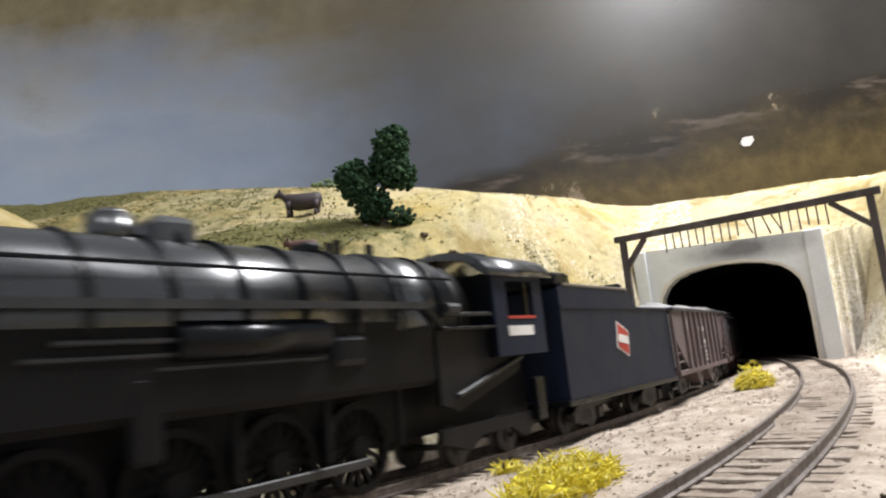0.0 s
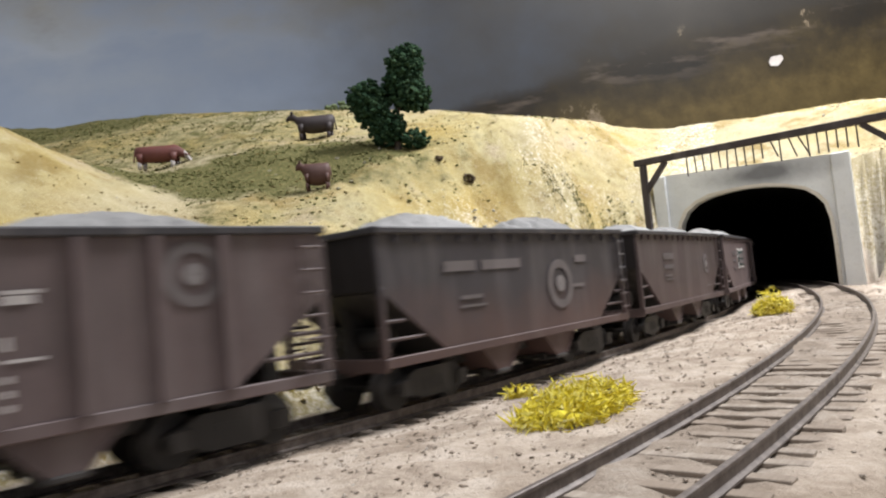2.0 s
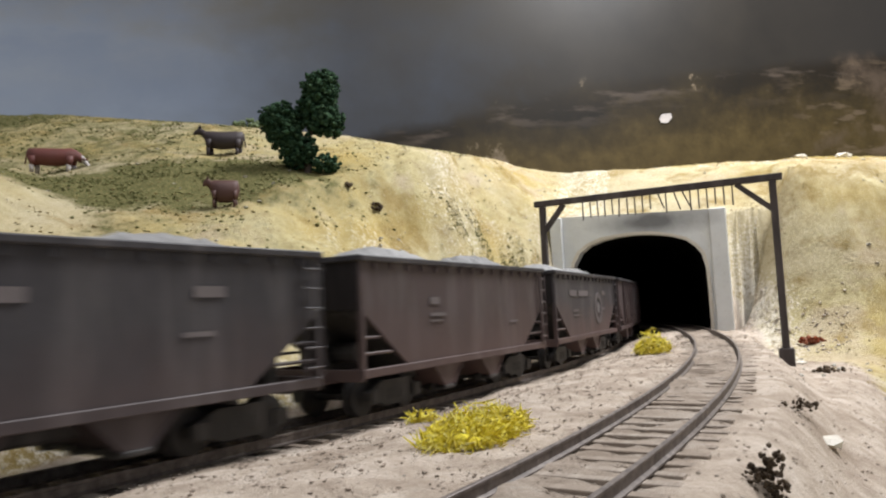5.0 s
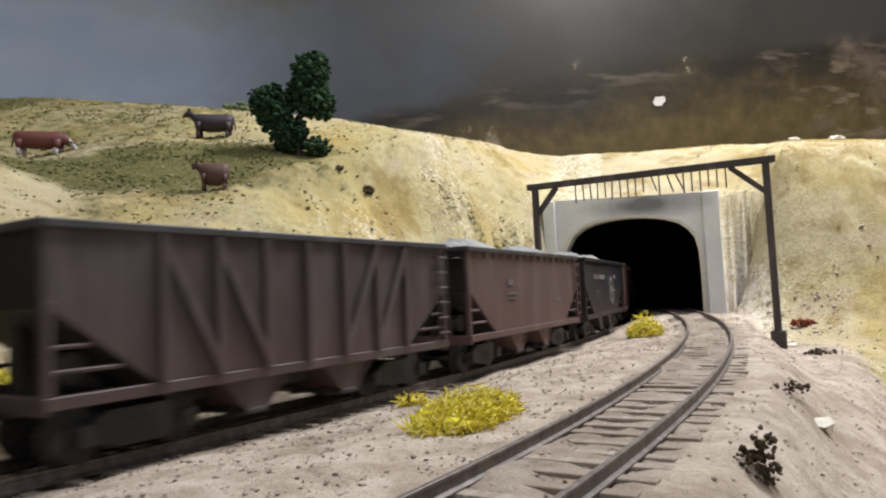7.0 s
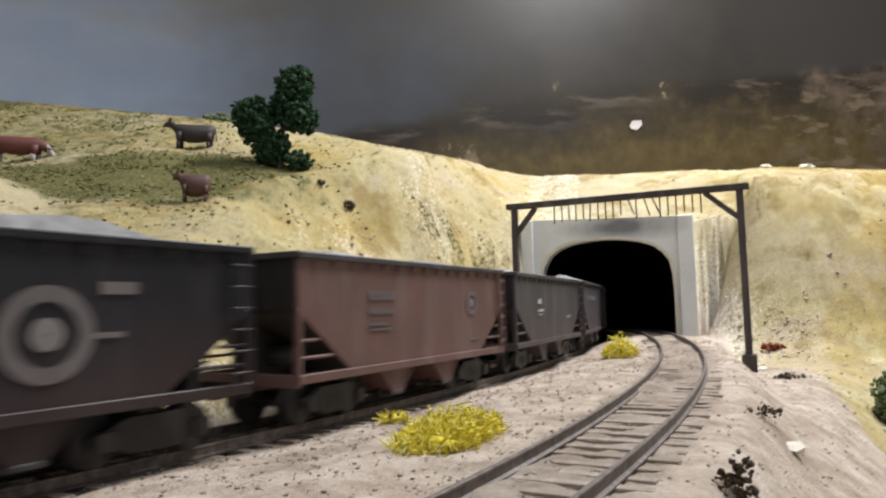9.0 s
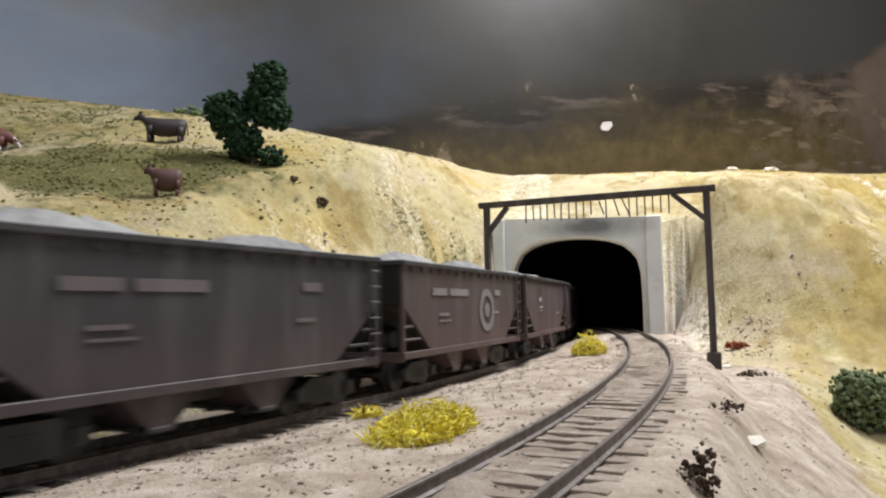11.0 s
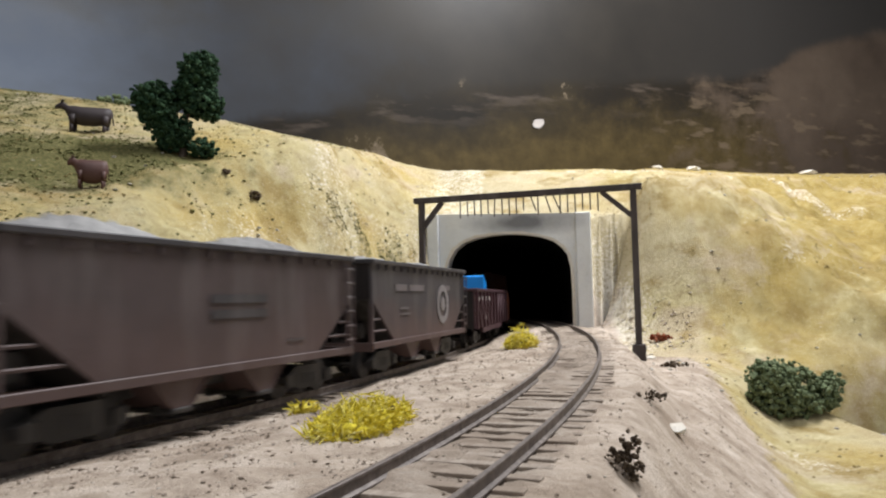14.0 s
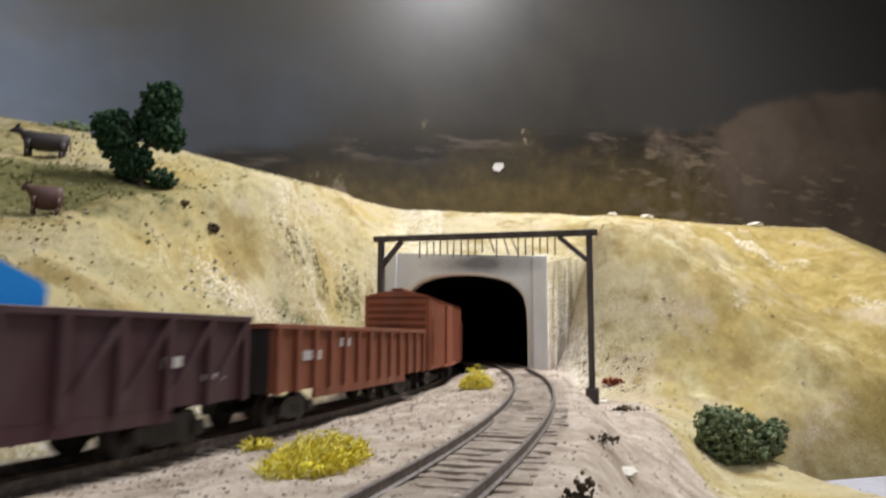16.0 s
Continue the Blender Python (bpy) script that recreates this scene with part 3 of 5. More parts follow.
# ---- painted backdrop ----
def mat_backdrop():
    """Scene painting: blue-grey sky, olive storm cloud, brown hills with loose pale strokes."""
    n = Nodes("painted_backdrop")
    sep = n.t.nodes.new("ShaderNodeSeparateXYZ")
    n.link(n.co, sep.inputs[0])
    x, z = sep.outputs["X"], sep.outputs["Z"]
    a, b = n.noise(3.4, 4, 0.55, (1, 1, 2.6)), n.noise(15, 6, 0.62)
    c4, dab = n.noise(60, 5, 0.65), n.noise(34, 4, 0.55, (0.8, 1, 2.6))
    wisp = n.noise(9, 5, 0.6, (0.7, 1, 1.5))
    blue = n.ramp(wisp, [(0.30, (0.125, 0.147, 0.190)), (0.5, (0.170, 0.192, 0.232)), (0.7, (0.235, 0.250, 0.272))])
    low = n.gray(n.math("ADD", z, n.math("MULTIPLY", n.math("SUBTRACT", wisp, 0.5), 0.08)), 0.20, 0.31)
    blue = n.mix(low, n.ramp(b, [(0.3, (0.195, 0.225, 0.280)), (0.7, (0.250, 0.280, 0.325))]), blue)
    # brightness put into the paint: lifted at left, lowered nearer the valance lamp
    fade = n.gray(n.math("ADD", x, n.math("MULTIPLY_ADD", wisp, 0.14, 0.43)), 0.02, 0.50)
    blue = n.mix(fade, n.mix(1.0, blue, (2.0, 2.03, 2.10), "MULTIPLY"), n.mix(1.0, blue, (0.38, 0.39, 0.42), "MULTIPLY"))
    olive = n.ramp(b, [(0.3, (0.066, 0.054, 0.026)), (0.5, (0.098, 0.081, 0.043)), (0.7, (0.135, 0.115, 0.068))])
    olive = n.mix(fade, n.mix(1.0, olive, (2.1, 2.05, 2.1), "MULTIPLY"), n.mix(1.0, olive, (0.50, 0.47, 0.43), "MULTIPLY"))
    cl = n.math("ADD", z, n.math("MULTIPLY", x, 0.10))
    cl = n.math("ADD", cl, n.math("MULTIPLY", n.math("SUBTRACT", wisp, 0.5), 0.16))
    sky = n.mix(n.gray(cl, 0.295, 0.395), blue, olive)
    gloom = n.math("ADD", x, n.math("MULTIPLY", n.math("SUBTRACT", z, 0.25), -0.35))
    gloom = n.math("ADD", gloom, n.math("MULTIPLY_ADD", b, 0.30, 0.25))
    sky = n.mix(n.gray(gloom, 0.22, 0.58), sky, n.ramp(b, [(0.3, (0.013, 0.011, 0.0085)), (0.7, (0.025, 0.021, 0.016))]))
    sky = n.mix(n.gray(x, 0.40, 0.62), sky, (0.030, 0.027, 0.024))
    cv = n.t.nodes.new("ShaderNodeFloatCurve")
    pts = [(0.0, 0.0), (0.28, 0.0), (0.345, 0.195), (0.37, 0.212), (0.40, 0.220), (0.46, 0.250), (0.56, 0.272), (0.66, 0.296), (0.70, 0.335), (0.77, 0.370), (0.9, 0.395), (1.0, 0.40)]
    cm = cv.mapping.curves[0]
    while len(cm.points) < len(pts):
        cm.points.new(0.5, 0.5)
    for p, (px, py) in zip(cm.points, pts):
        p.location = (px, py)
    cv.mapping.update()
    n.link(n.math("MULTIPLY_ADD", x, 0.5, 0.35), cv.inputs["Value"])
    ridge = n.math("ADD", cv.outputs[0], n.math("MULTIPLY", n.math("SUBTRACT", b, 0.5), 0.03))
    under = n.math("SUBTRACT", ridge, z)
    hm = n.gray(n.math("ADD", under, 0.01), 0.006, 0.018)
    hill = n.ramp(b, [(0.3, (0.010, 0.008, 0.005)), (0.5, (0.015, 0.011, 0.006)), (0.72, (0.028, 0.021, 0.010))])
    # loose pale strokes under the ridge
    stroke = n.noise(26, 4, 0.6, (0.55, 1, 2.4))
    edge = n.math("MULTIPLY", n.gray(n.math("ADD", under, 0.01), 0.006, 0.016), n.gray(n.math("SUBTRACT", 1.0, under), 0.955, 0.985))
    hill = n.mix(n.math("MULTIPLY", n.math("MULTIPLY", n.gray(stroke, 0.54, 0.64), edge), 0.45), hill, (0.115, 0.090, 0.072))
    hill = n.mix(n.gray(n.math("ADD", under, n.math("MULTIPLY", b, 0.05)), 0.045, 0.10), hill, n.ramp(c4, [(0.3, (0.046, 0.032, 0.010)), (0.7, (0.085, 0.061, 0.022))]))
    hill = n.mix(n.gray(n.math("MULTIPLY", c4, n.gray(b, 0.5, 0.7)), 0.46, 0.60), hill, (0.16, 0.125, 0.085))
    tanm = n.gray(n.math("ADD", n.math("SUBTRACT", x, 0.52), n.math("MULTIPLY", n.math("SUBTRACT", b, 0.5), 0.9)), 0.0, 0.14)
    tan = n.ramp(b, [(0.3, (0.052, 0.036, 0.025)), (0.7, (0.095, 0.070, 0.050))])
    hill = n.mix(tanm, hill, tan)
    zone = n.math("MULTIPLY", n.gray(x, 0.44, 0.56), n.gray(n.math("SUBTRACT", 1.0, z), 0.70, 0.75))
    hill = n.mix(n.math("MULTIPLY", n.gray(dab, 0.56, 0.64), n.math("MULTIPLY", zone, 0.75)), hill, (0.135, 0.10, 0.066))
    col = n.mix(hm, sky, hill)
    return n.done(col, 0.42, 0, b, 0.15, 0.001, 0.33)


M_BACK = mat_backdrop()


def backdrop():
    bm = B()
    pts = [(-1.0, 0.15), (-0.95, 0.45), (-0.85, 0.62), (-0.7, 0.695), (-0.5, 0.70), (1.0, 0.70), (1.15, 0.66), (1.28, 0.52), (1.32, 0.25)]
    lo = [bm.verts.new((x, y, 0.085)) for x, y in pts]
    hi = [bm.verts.new((x, y, 0.95)) for x, y in pts]
    lo2 = [bm.verts.new((x, y + 0.012, 0.085)) for x, y in pts]
    hi2 = [bm.verts.new((x, y + 0.012, 0.95)) for x, y in pts]
    for i in range(len(pts) - 1):
        bm.faces.new((lo[i], lo[i + 1], hi[i + 1], hi[i]))
        bm.faces.new((lo2[i + 1], lo2[i], hi2[i], hi2[i + 1]))
        bm.faces.new((hi[i], hi[i + 1], hi2[i + 1], hi2[i]))
        bm.faces.new((lo[i + 1], lo[i], lo2[i], lo2[i + 1]))
    bmesh.ops.recalc_face_normals(bm, faces=bm.faces)
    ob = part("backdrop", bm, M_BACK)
    tagged(ob, "painted backdrop of stormy sky and brown hills", "backdrop", kind="structure")


backdrop()


# ---- rolling stock ----
def truck_frames():
    bm = B()
    for y in (-0.0118, 0.0118):
        s = 1 if y > 0 else -1
        prism(bm, [(-0.0125, 0.0062), (-0.0100, 0.0070), (-0.0060, 0.0088), (0.0060, 0.0088), (0.0100, 0.0070), (0.0125, 0.0062), (0.0125, 0.0042), (0.0095, 0.0040),
                   (0.0050, 0.0022), (-0.0050, 0.0022), (-0.0095, 0.0040), (-0.0125, 0.0042)], y - 0.0008, y + 0.0008)
        for x in (-0.0100, 0.0100):
            box(bm, (x - 0.0020, y - 0.0012, 0.0032), (x + 0.0020, y + 0.0012 * s + 0.0004 * s, 0.0070), 0.0003)
        for x in (-0.0025, 0, 0.0025):
            disc(bm, (x, y, 0.0052), 0.0011, 0.0030, "Z", 8)
    box(bm, (-0.0035, -0.0125, 0.0055), (0.0035, 0.0125, 0.0085), 0.0004)
    return bm


def wheelset():
    bm = B()
    for y in (-0.0079, 0.0079):
        s = 1 if y > 0 else -1
        disc(bm, (0, y, 0), 0.0048, 0.0024, "Y", 20)
        disc(bm, (0, y - s * 0.0013, 0), 0.0055, 0.0006, "Y", 20)
        disc(bm, (0, y + s * 0.0013, 0), 0.0020, 0.0010, "Y", 10)
    bar(bm, (0, -0.0115, 0), (0, 0.0115, 0), 0.0009, 6)
    return bm


SHARED = {}


def shared(key, make, material):
    if key not in SHARED:
        SHARED[key] = mesh_of(key.split("/")[0], make(), material)
    return SHARED[key]


def piece(name, key, make, material, parent, m=None, label=""):
    ob = new(name, shared(key, make, material))
    ob.parent = parent
    if m is not None:
        ob.matrix_basis = m
    if label:
        tagged(ob, label)
    return ob


def add_truck(car, x):
    t = piece("truck", "truck", truck_frames, M_TRUCK, car, pose(x, 0, 0))
    for dx in (-0.0100, 0.0100):
        piece("wheelset", "wheelset", wheelset, M_TRUCK, t, pose(dx, 0, 0.0048))
    return t


def coupler_mesh():
    bm = box(B(), (-0.006, -0.0016, 0.0085), (0.0015, 0.0016, 0.0108), 0.0003)
    box(bm, (0.0005, -0.0026, 0.0080), (0.0042, 0.0022, 0.0114), 0.0006)
    return bm


W, TOP, CUT, LOW = 0.0165, 0.0400, 0.0275, 0.0125


def hopper_side(hl):
    """One side sheet with cut-away lower corners; its outer face looks to -y."""
    return prism(B(), [(-hl, TOP), (hl, TOP), (hl, CUT), (hl - 0.0205, LOW), (-hl + 0.0205, LOW), (-hl, CUT)], -W, -W + 0.0010)


def hopper_end(hl):
    return box(B(), (hl, -W + 0.0010, CUT), (hl - 0.0010, W - 0.0010, TOP))


def slope_sheet(hl):
    return prism(B(), [(hl - 0.0008, CUT + 0.0004), (hl - 0.0008, CUT - 0.0006), (hl - 0.0240, LOW - 0.0030), (hl - 0.0240, LOW - 0.0018)], -W + 0.0010, W - 0.0010)


def hopper_rim(hl):
    bm = B()
    w = 0.0165
    for s in (-1, 1):
        box(bm, (-hl - 0.0006, s * (w - 0.0012), 0.0396), (hl + 0.0006, s * (w + 0.0011), 0.0412), 0.0003)
        box(bm, (s * (hl - 0.0012), -w - 0.0008, 0.0397), (s * (hl + 0.0009), w + 0.0008, 0.0413), 0.0003)
    return bm


def hopper_sill(hl):
    bm = B()
    for s in (-1, 1):
        box(bm, (-hl, s * 0.0154, 0.0106), (hl, s * 0.0170, 0.0128), 0.0002)
        box(bm, (s * (hl - 0.0014), -0.0165, 0.0098), (s * hl, 0.0165, 0.0128), 0.0002)
        for t in (-1, 1):
            box(bm, (t * (hl - 0.0015), s * 0.0150, 0.0128), (t * hl, s * 0.0166, 0.0280), 0.0002)
    box(bm, (-hl + 0.002, -0.0030, 0.0088), (hl - 0.002, 0.0030, 0.0116))
    return bm


def ladder_mesh():
    bm = B()
    for x in (0, 0.0052):
        bar(bm, (x, 0, 0.0130), (x, 0, 0.0385), 0.00032, 5)
    for i in range(6):
        bar(bm, (-0.0004, 0, 0.0150 + i * 0.0044), (0.0056, 0, 0.0150 + i * 0.0044), 0.00030, 5)
    return bm


def grab_mesh():
    bm = B()
    for z in (0.0165, 0.0205):
        bar(bm, (0, 0, z), (0.0135 - (z - 0.0165) * 1.4, 0, z), 0.00045, 5)
    return bm


def bay_mesh():
    """A V-shaped discharge bay under the floor, with a lip along its slopes."""
    bm = prism(B(), [(-0.0108, 0.0128), (0.0108, 0.0128), (0.0026, 0.0044), (-0.0026, 0.0044)], -0.0152, 0.0152)
    for s in (-1, 1):
        beam(bm, (-0.0106, s * 0.0153, 0.0124), (-0.0026, s * 0.0153, 0.0045), 0.0007, 0.0005)
        beam(bm, (0.0106, s * 0.0153, 0.0124), (0.0026, s * 0.0153, 0.0045), 0.0007, 0.0005)
    return bm


def gate_mesh():
    bm = box(B(), (-0.0034, -0.0156, 0.0034), (0.0034, 0.0156, 0.0046), 0.0003)
    for y in (-0.011, 0.0, 0.011):
        box(bm, (-0.0040, y - 0.0012, 0.0030), (0.0040, y + 0.0012, 0.0052), 0.0003)
    return bm


def load_mesh(hl, seed, high):
    bm = B()
    nx, ny = 44, 12
    vs = []
    for j in range(ny + 1):
        for i in range(nx + 1):
            x, y = -hl + 0.0012 + (2 * hl - 0.0024) * i / nx, -0.0152 + 0.0304 * j / ny
            u, v = abs(x) / hl, abs(y) / 0.0152
            heap = (1 - v ** 2) * (0.35 + 0.65 * abs(math.sin((x / hl + 1) * math.pi * 1.0))) * (1 - u ** 6)
            z = 0.0372 + high * heap + 0.0011 * noise.noise(Vector((x * 420, y * 420, seed))) + 0.0007 * noise.noise(Vector((x * 1100, y * 1100, seed + 9)))
            vs.append(bm.verts.new((x, y, z)))
    for j in range(ny):
        for i in range(nx):
            a = j * (nx + 1) + i
            bm.faces.new((vs[a], vs[a + 1], vs[a + nx + 2], vs[a + nx + 1]))
    return bm


def rib_places(kind, hl):
    """Ribs on one side: (mesh key, x, maker)."""
    y0, y1 = -W, -W - 0.0013
    out = []
    if kind == "ribbed":
        for i in range(8):
            out.append(("rib", -hl + 0.0215 + (2 * hl - 0.043) * i / 7, lambda: box(B(), (-0.0008, y0, 0.0128), (0.0008, y1, 0.0396))))
    elif kind == "braced":
        st = (2 * hl - 0.043) / 6
        for i in range(7):
            x = -hl + 0.0215 + st * i
            out.append(("rib", x, lambda: box(B(), (-0.0008, y0, 0.0128), (0.0008, y1, 0.0396))))
            if i in (0, 1):
                out.append(("brace_down", x, lambda: beam(B(), (0, (y0 + y1) / 2, 0.0385), (st, (y0 + y1) / 2, 0.0140), 0.0012, 0.0018)))
            if i in (4, 5):
                out.append(("brace_up", x, lambda: beam(B(), (0, (y0 + y1) / 2, 0.0140), (st, (y0 + y1) / 2, 0.0385), 0.0012, 0.0018)))
    else:
        for i in range(15):
            out.append(("gusset", -hl + 0.006 + (2 * hl - 0.012) * i / 14, lambda: box(B(), (-0.0005, y0, 0.0378), (0.0005, -W - 0.0007, 0.0396))))
    return out


YF = -0.01652      # the side that faces the camera


def flat_bars(rects, proud=0.0):
    bm = B()
    y = YF - proud
    for x0, z0, x1, z1 in rects:
        box(bm, (x0, y - 0.00012, z0), (x1, y, z1))
    return bm


def ring_mesh(cx, cz, r0, r1, proud=0.0, seg=32):
    bm = B()
    y = YF - proud
    for f0, f1 in ((r0, r1),):
        vs = []
        for i in range(seg):
            a = 2 * math.pi * i / seg
            vs.append([bm.verts.new((cx + r * math.cos(a), y - dy, cz + r * math.sin(a))) for r, dy in ((f0, 0.00014), (f1, 0.00014), (f1, 0))])
        for i in range(seg):
            a, b = vs[i], vs[(i + 1) % seg]
            bm.faces.new((a[0], a[1], b[1], b[0]))
            bm.faces.new((a[1], a[2], b[2], b[1]))
    bmesh.ops.recalc_face_normals(bm, faces=bm.faces)
    return bm


HL = 0.0597
KX = HL / 0.0665      # lettering places shrink with the car
LETTERS = {
    # reporting marks and data as bars: x0, z0, x1, z1 along the side that is seen
    "road": [(-0.0470, 0.0310, -0.0390, 0.0355), (-0.010, 0.0315, 0.014, 0.0321), (-0.008, 0.0300, -0.003, 0.0313), (0.000, 0.0300, 0.005, 0.0313), (0.008, 0.0300, 0.013, 0.0313),
             (-0.004, 0.0235, 0.009, 0.0255), (-0.010, 0.0218, 0.014, 0.0223), (-0.003, 0.0190, 0.009, 0.0200), (-0.003, 0.0170, 0.009, 0.0180), (-0.003, 0.0150, 0.009, 0.0160)],
    "name": [(-0.042, 0.0305, -0.028, 0.0330), (-0.025, 0.0305, -0.005, 0.0330), (0.029, 0.0310, 0.037, 0.0332), (-0.036, 0.0235, -0.026, 0.0245), (0.026, 0.0235, 0.034, 0.0245), (-0.036, 0.0215, -0.024, 0.0221)],
    "block": [(-0.034 + 0.0038 * i, 0.0300, -0.0312 + 0.0038 * i, 0.0325) for i in range(4)] + [(-0.034 + 0.0028 * i, 0.0262, -0.0320 + 0.0028 * i, 0.0278) for i in range(5)]
    + [(-0.034, 0.0232, -0.024, 0.0238), (-0.034, 0.0218, -0.022, 0.0223), (0.034, 0.0165, 0.042, 0.0172)],
    "centre": [(-0.008, 0.0272, 0.016, 0.0292), (-0.008, 0.0235, 0.016, 0.0255), (0.026, 0.0165, 0.036, 0.0172)],
    "small": [(-0.030, 0.0285, -0.024, 0.0305), (-0.030, 0.0250, -0.020, 0.0260), (-0.030, 0.0235, -0.022, 0.0240), (0.030, 0.0215, 0.038, 0.0222)],
}


def hopper(name_label, body, kind, letters, letter_mat, roundel=None, heap=0.006, seed=0, panel=None, HL=HL):
    car = tagged(new("hopper_car"), name_label, "hopper car", group="coal train")
    b = "%s/%g" % (body.name, HL)
    for turn in (0, 180):
        m = pose(0, 0, 0, 0, 0, turn)
        piece("side_panel", "side_panel/" + b, lambda: hopper_side(HL), body, car, m)
        # ends and slope sheets near-black: shade between and under cars in their colour
        piece("end_panel", "end_panel/%g" % HL, lambda: hopper_end(HL), M_ENDSHADE, car, m, "sooty end panel" if not turn else "")
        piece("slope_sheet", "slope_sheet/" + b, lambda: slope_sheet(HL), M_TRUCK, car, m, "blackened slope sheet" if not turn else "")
        for key, x, make in rib_places(kind, HL):
            if turn and kind == "offset":
                break
            piece(key.split("_")[0], key + "/" + b, make, body, car, m @ pose(x, 0, 0))
    piece("rim", "rim/" + b, lambda: hopper_rim(HL), M_DARK if body is not M_BLACK else M_BLACK, car)
    piece("sill", "sill/" + b, lambda: hopper_sill(HL), body, car)
    piece("load", "load/%d/%g" % (seed % 4, heap), lambda: load_mesh(HL, seed % 4, heap), M_COAL, car, None, "heaped grey gravel load")
    for sx in (-1, 1):
        add_truck(car, sx * (HL - 0.0195))
        piece("coupler", "coupler", coupler_mesh, M_TRUCK, car, pose(sx * (HL + 0.0015), 0, 0, 0, 0, 0 if sx > 0 else 180))
        for sy in (-1, 1):
            if sx * sy > 0:
                continue
            piece("ladder", "ladder/" + b, ladder_mesh, body, car, pose(sx * (HL - 0.0030) - 0.0026, sy * 0.0176, 0))
        for sy in (-1, 1):
            piece("grab_iron", "grab/" + b, grab_mesh, body, car, pose(sx * HL, sy * 0.0160, 0, 0, 0, 180 if sx > 0 else 0))
        # unseen near-black plate and gear, added to darken the open corner
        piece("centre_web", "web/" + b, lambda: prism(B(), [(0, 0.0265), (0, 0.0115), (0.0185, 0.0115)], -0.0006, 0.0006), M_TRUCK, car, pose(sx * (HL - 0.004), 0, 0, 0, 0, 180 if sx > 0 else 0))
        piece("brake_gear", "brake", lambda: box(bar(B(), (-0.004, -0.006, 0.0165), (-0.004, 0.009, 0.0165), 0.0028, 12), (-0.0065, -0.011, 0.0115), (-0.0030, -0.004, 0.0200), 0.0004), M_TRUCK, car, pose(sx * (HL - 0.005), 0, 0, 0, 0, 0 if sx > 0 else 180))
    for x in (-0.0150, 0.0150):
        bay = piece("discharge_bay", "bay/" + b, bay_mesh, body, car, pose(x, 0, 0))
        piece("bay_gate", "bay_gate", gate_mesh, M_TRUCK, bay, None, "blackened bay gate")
    # near-black block fills the space between and behind the bays
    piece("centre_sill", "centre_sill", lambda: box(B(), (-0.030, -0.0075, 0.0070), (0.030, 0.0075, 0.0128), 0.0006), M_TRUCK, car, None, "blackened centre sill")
    proud = 0.0002
    if letters:
        for k, r in enumerate(LETTERS[letters]):
            piece("lettering", "lettering/%s%d%s" % (letters, k, letter_mat.name), lambda: flat_bars([(r[0] * KX, r[1], r[2] * KX, r[3])], proud), letter_mat, car)
    if roundel:
        x, z, r = roundel
        x *= KX
        piece("emblem", "emblem/%g%g%g%d" % (x, z, r, seed), lambda: ring_mesh(x, z, r * 0.66, r, proud), M_FADED if seed in (13, 17) else M_GREY, car)
        piece("emblem_centre", "emblem_c/%g%g%g" % (x, z, r), lambda: ring_mesh(x, z, 0.0002, r * 0.34, proud), M_FADED, car)
    if panel:
        x0, z0, x1, z1 = panel
        def plate(g, lift):
            """A plate with bracketed ends, shrunk by g."""
            zm, d = (z0 + z1) / 2, 0.0016
            pts = [(x0 + g, z0 + g), (x0 + 0.005, z0 + g + 0.0006), (x1 - 0.005, z0 + g + 0.0006), (x1 - g, z0 + g), (x1 - g - d, zm - 0.0022), (x1 - g - 0.0004, zm), (x1 - g - d, zm + 0.0022),
                   (x1 - g, z1 - g), (x1 - 0.005, z1 - g - 0.0006), (x0 + 0.005, z1 - g - 0.0006), (x0 + g, z1 - g), (x0 + g + d, zm + 0.0022), (x0 + g + 0.0004, zm), (x0 + g + d, zm - 0.0022)]
            return prism(B(), pts, YF - lift - 0.00012, YF - lift)
        pl = piece("sign_panel", "panel/%g" % x0, lambda: plate(0.0, proud), M_WHITE, car, None, "pale bracketed sign frame")
        piece("sign_field", "panelfield/%g" % x0, lambda: plate(0.0013, proud + 0.00014), M_SIGNBLACK, pl, None, "dark green sign field")
        for k in range(2):
            piece("lettering", "panelbar/%g%d" % (x0, k), lambda: flat_bars([(x0 + 0.0045, z0 + 0.0030 + 0.0034 * k, x1 - 0.0045, z0 + 0.0054 + 0.0034 * k)], proud + 0.0003), M_GREY, pl)
    return car


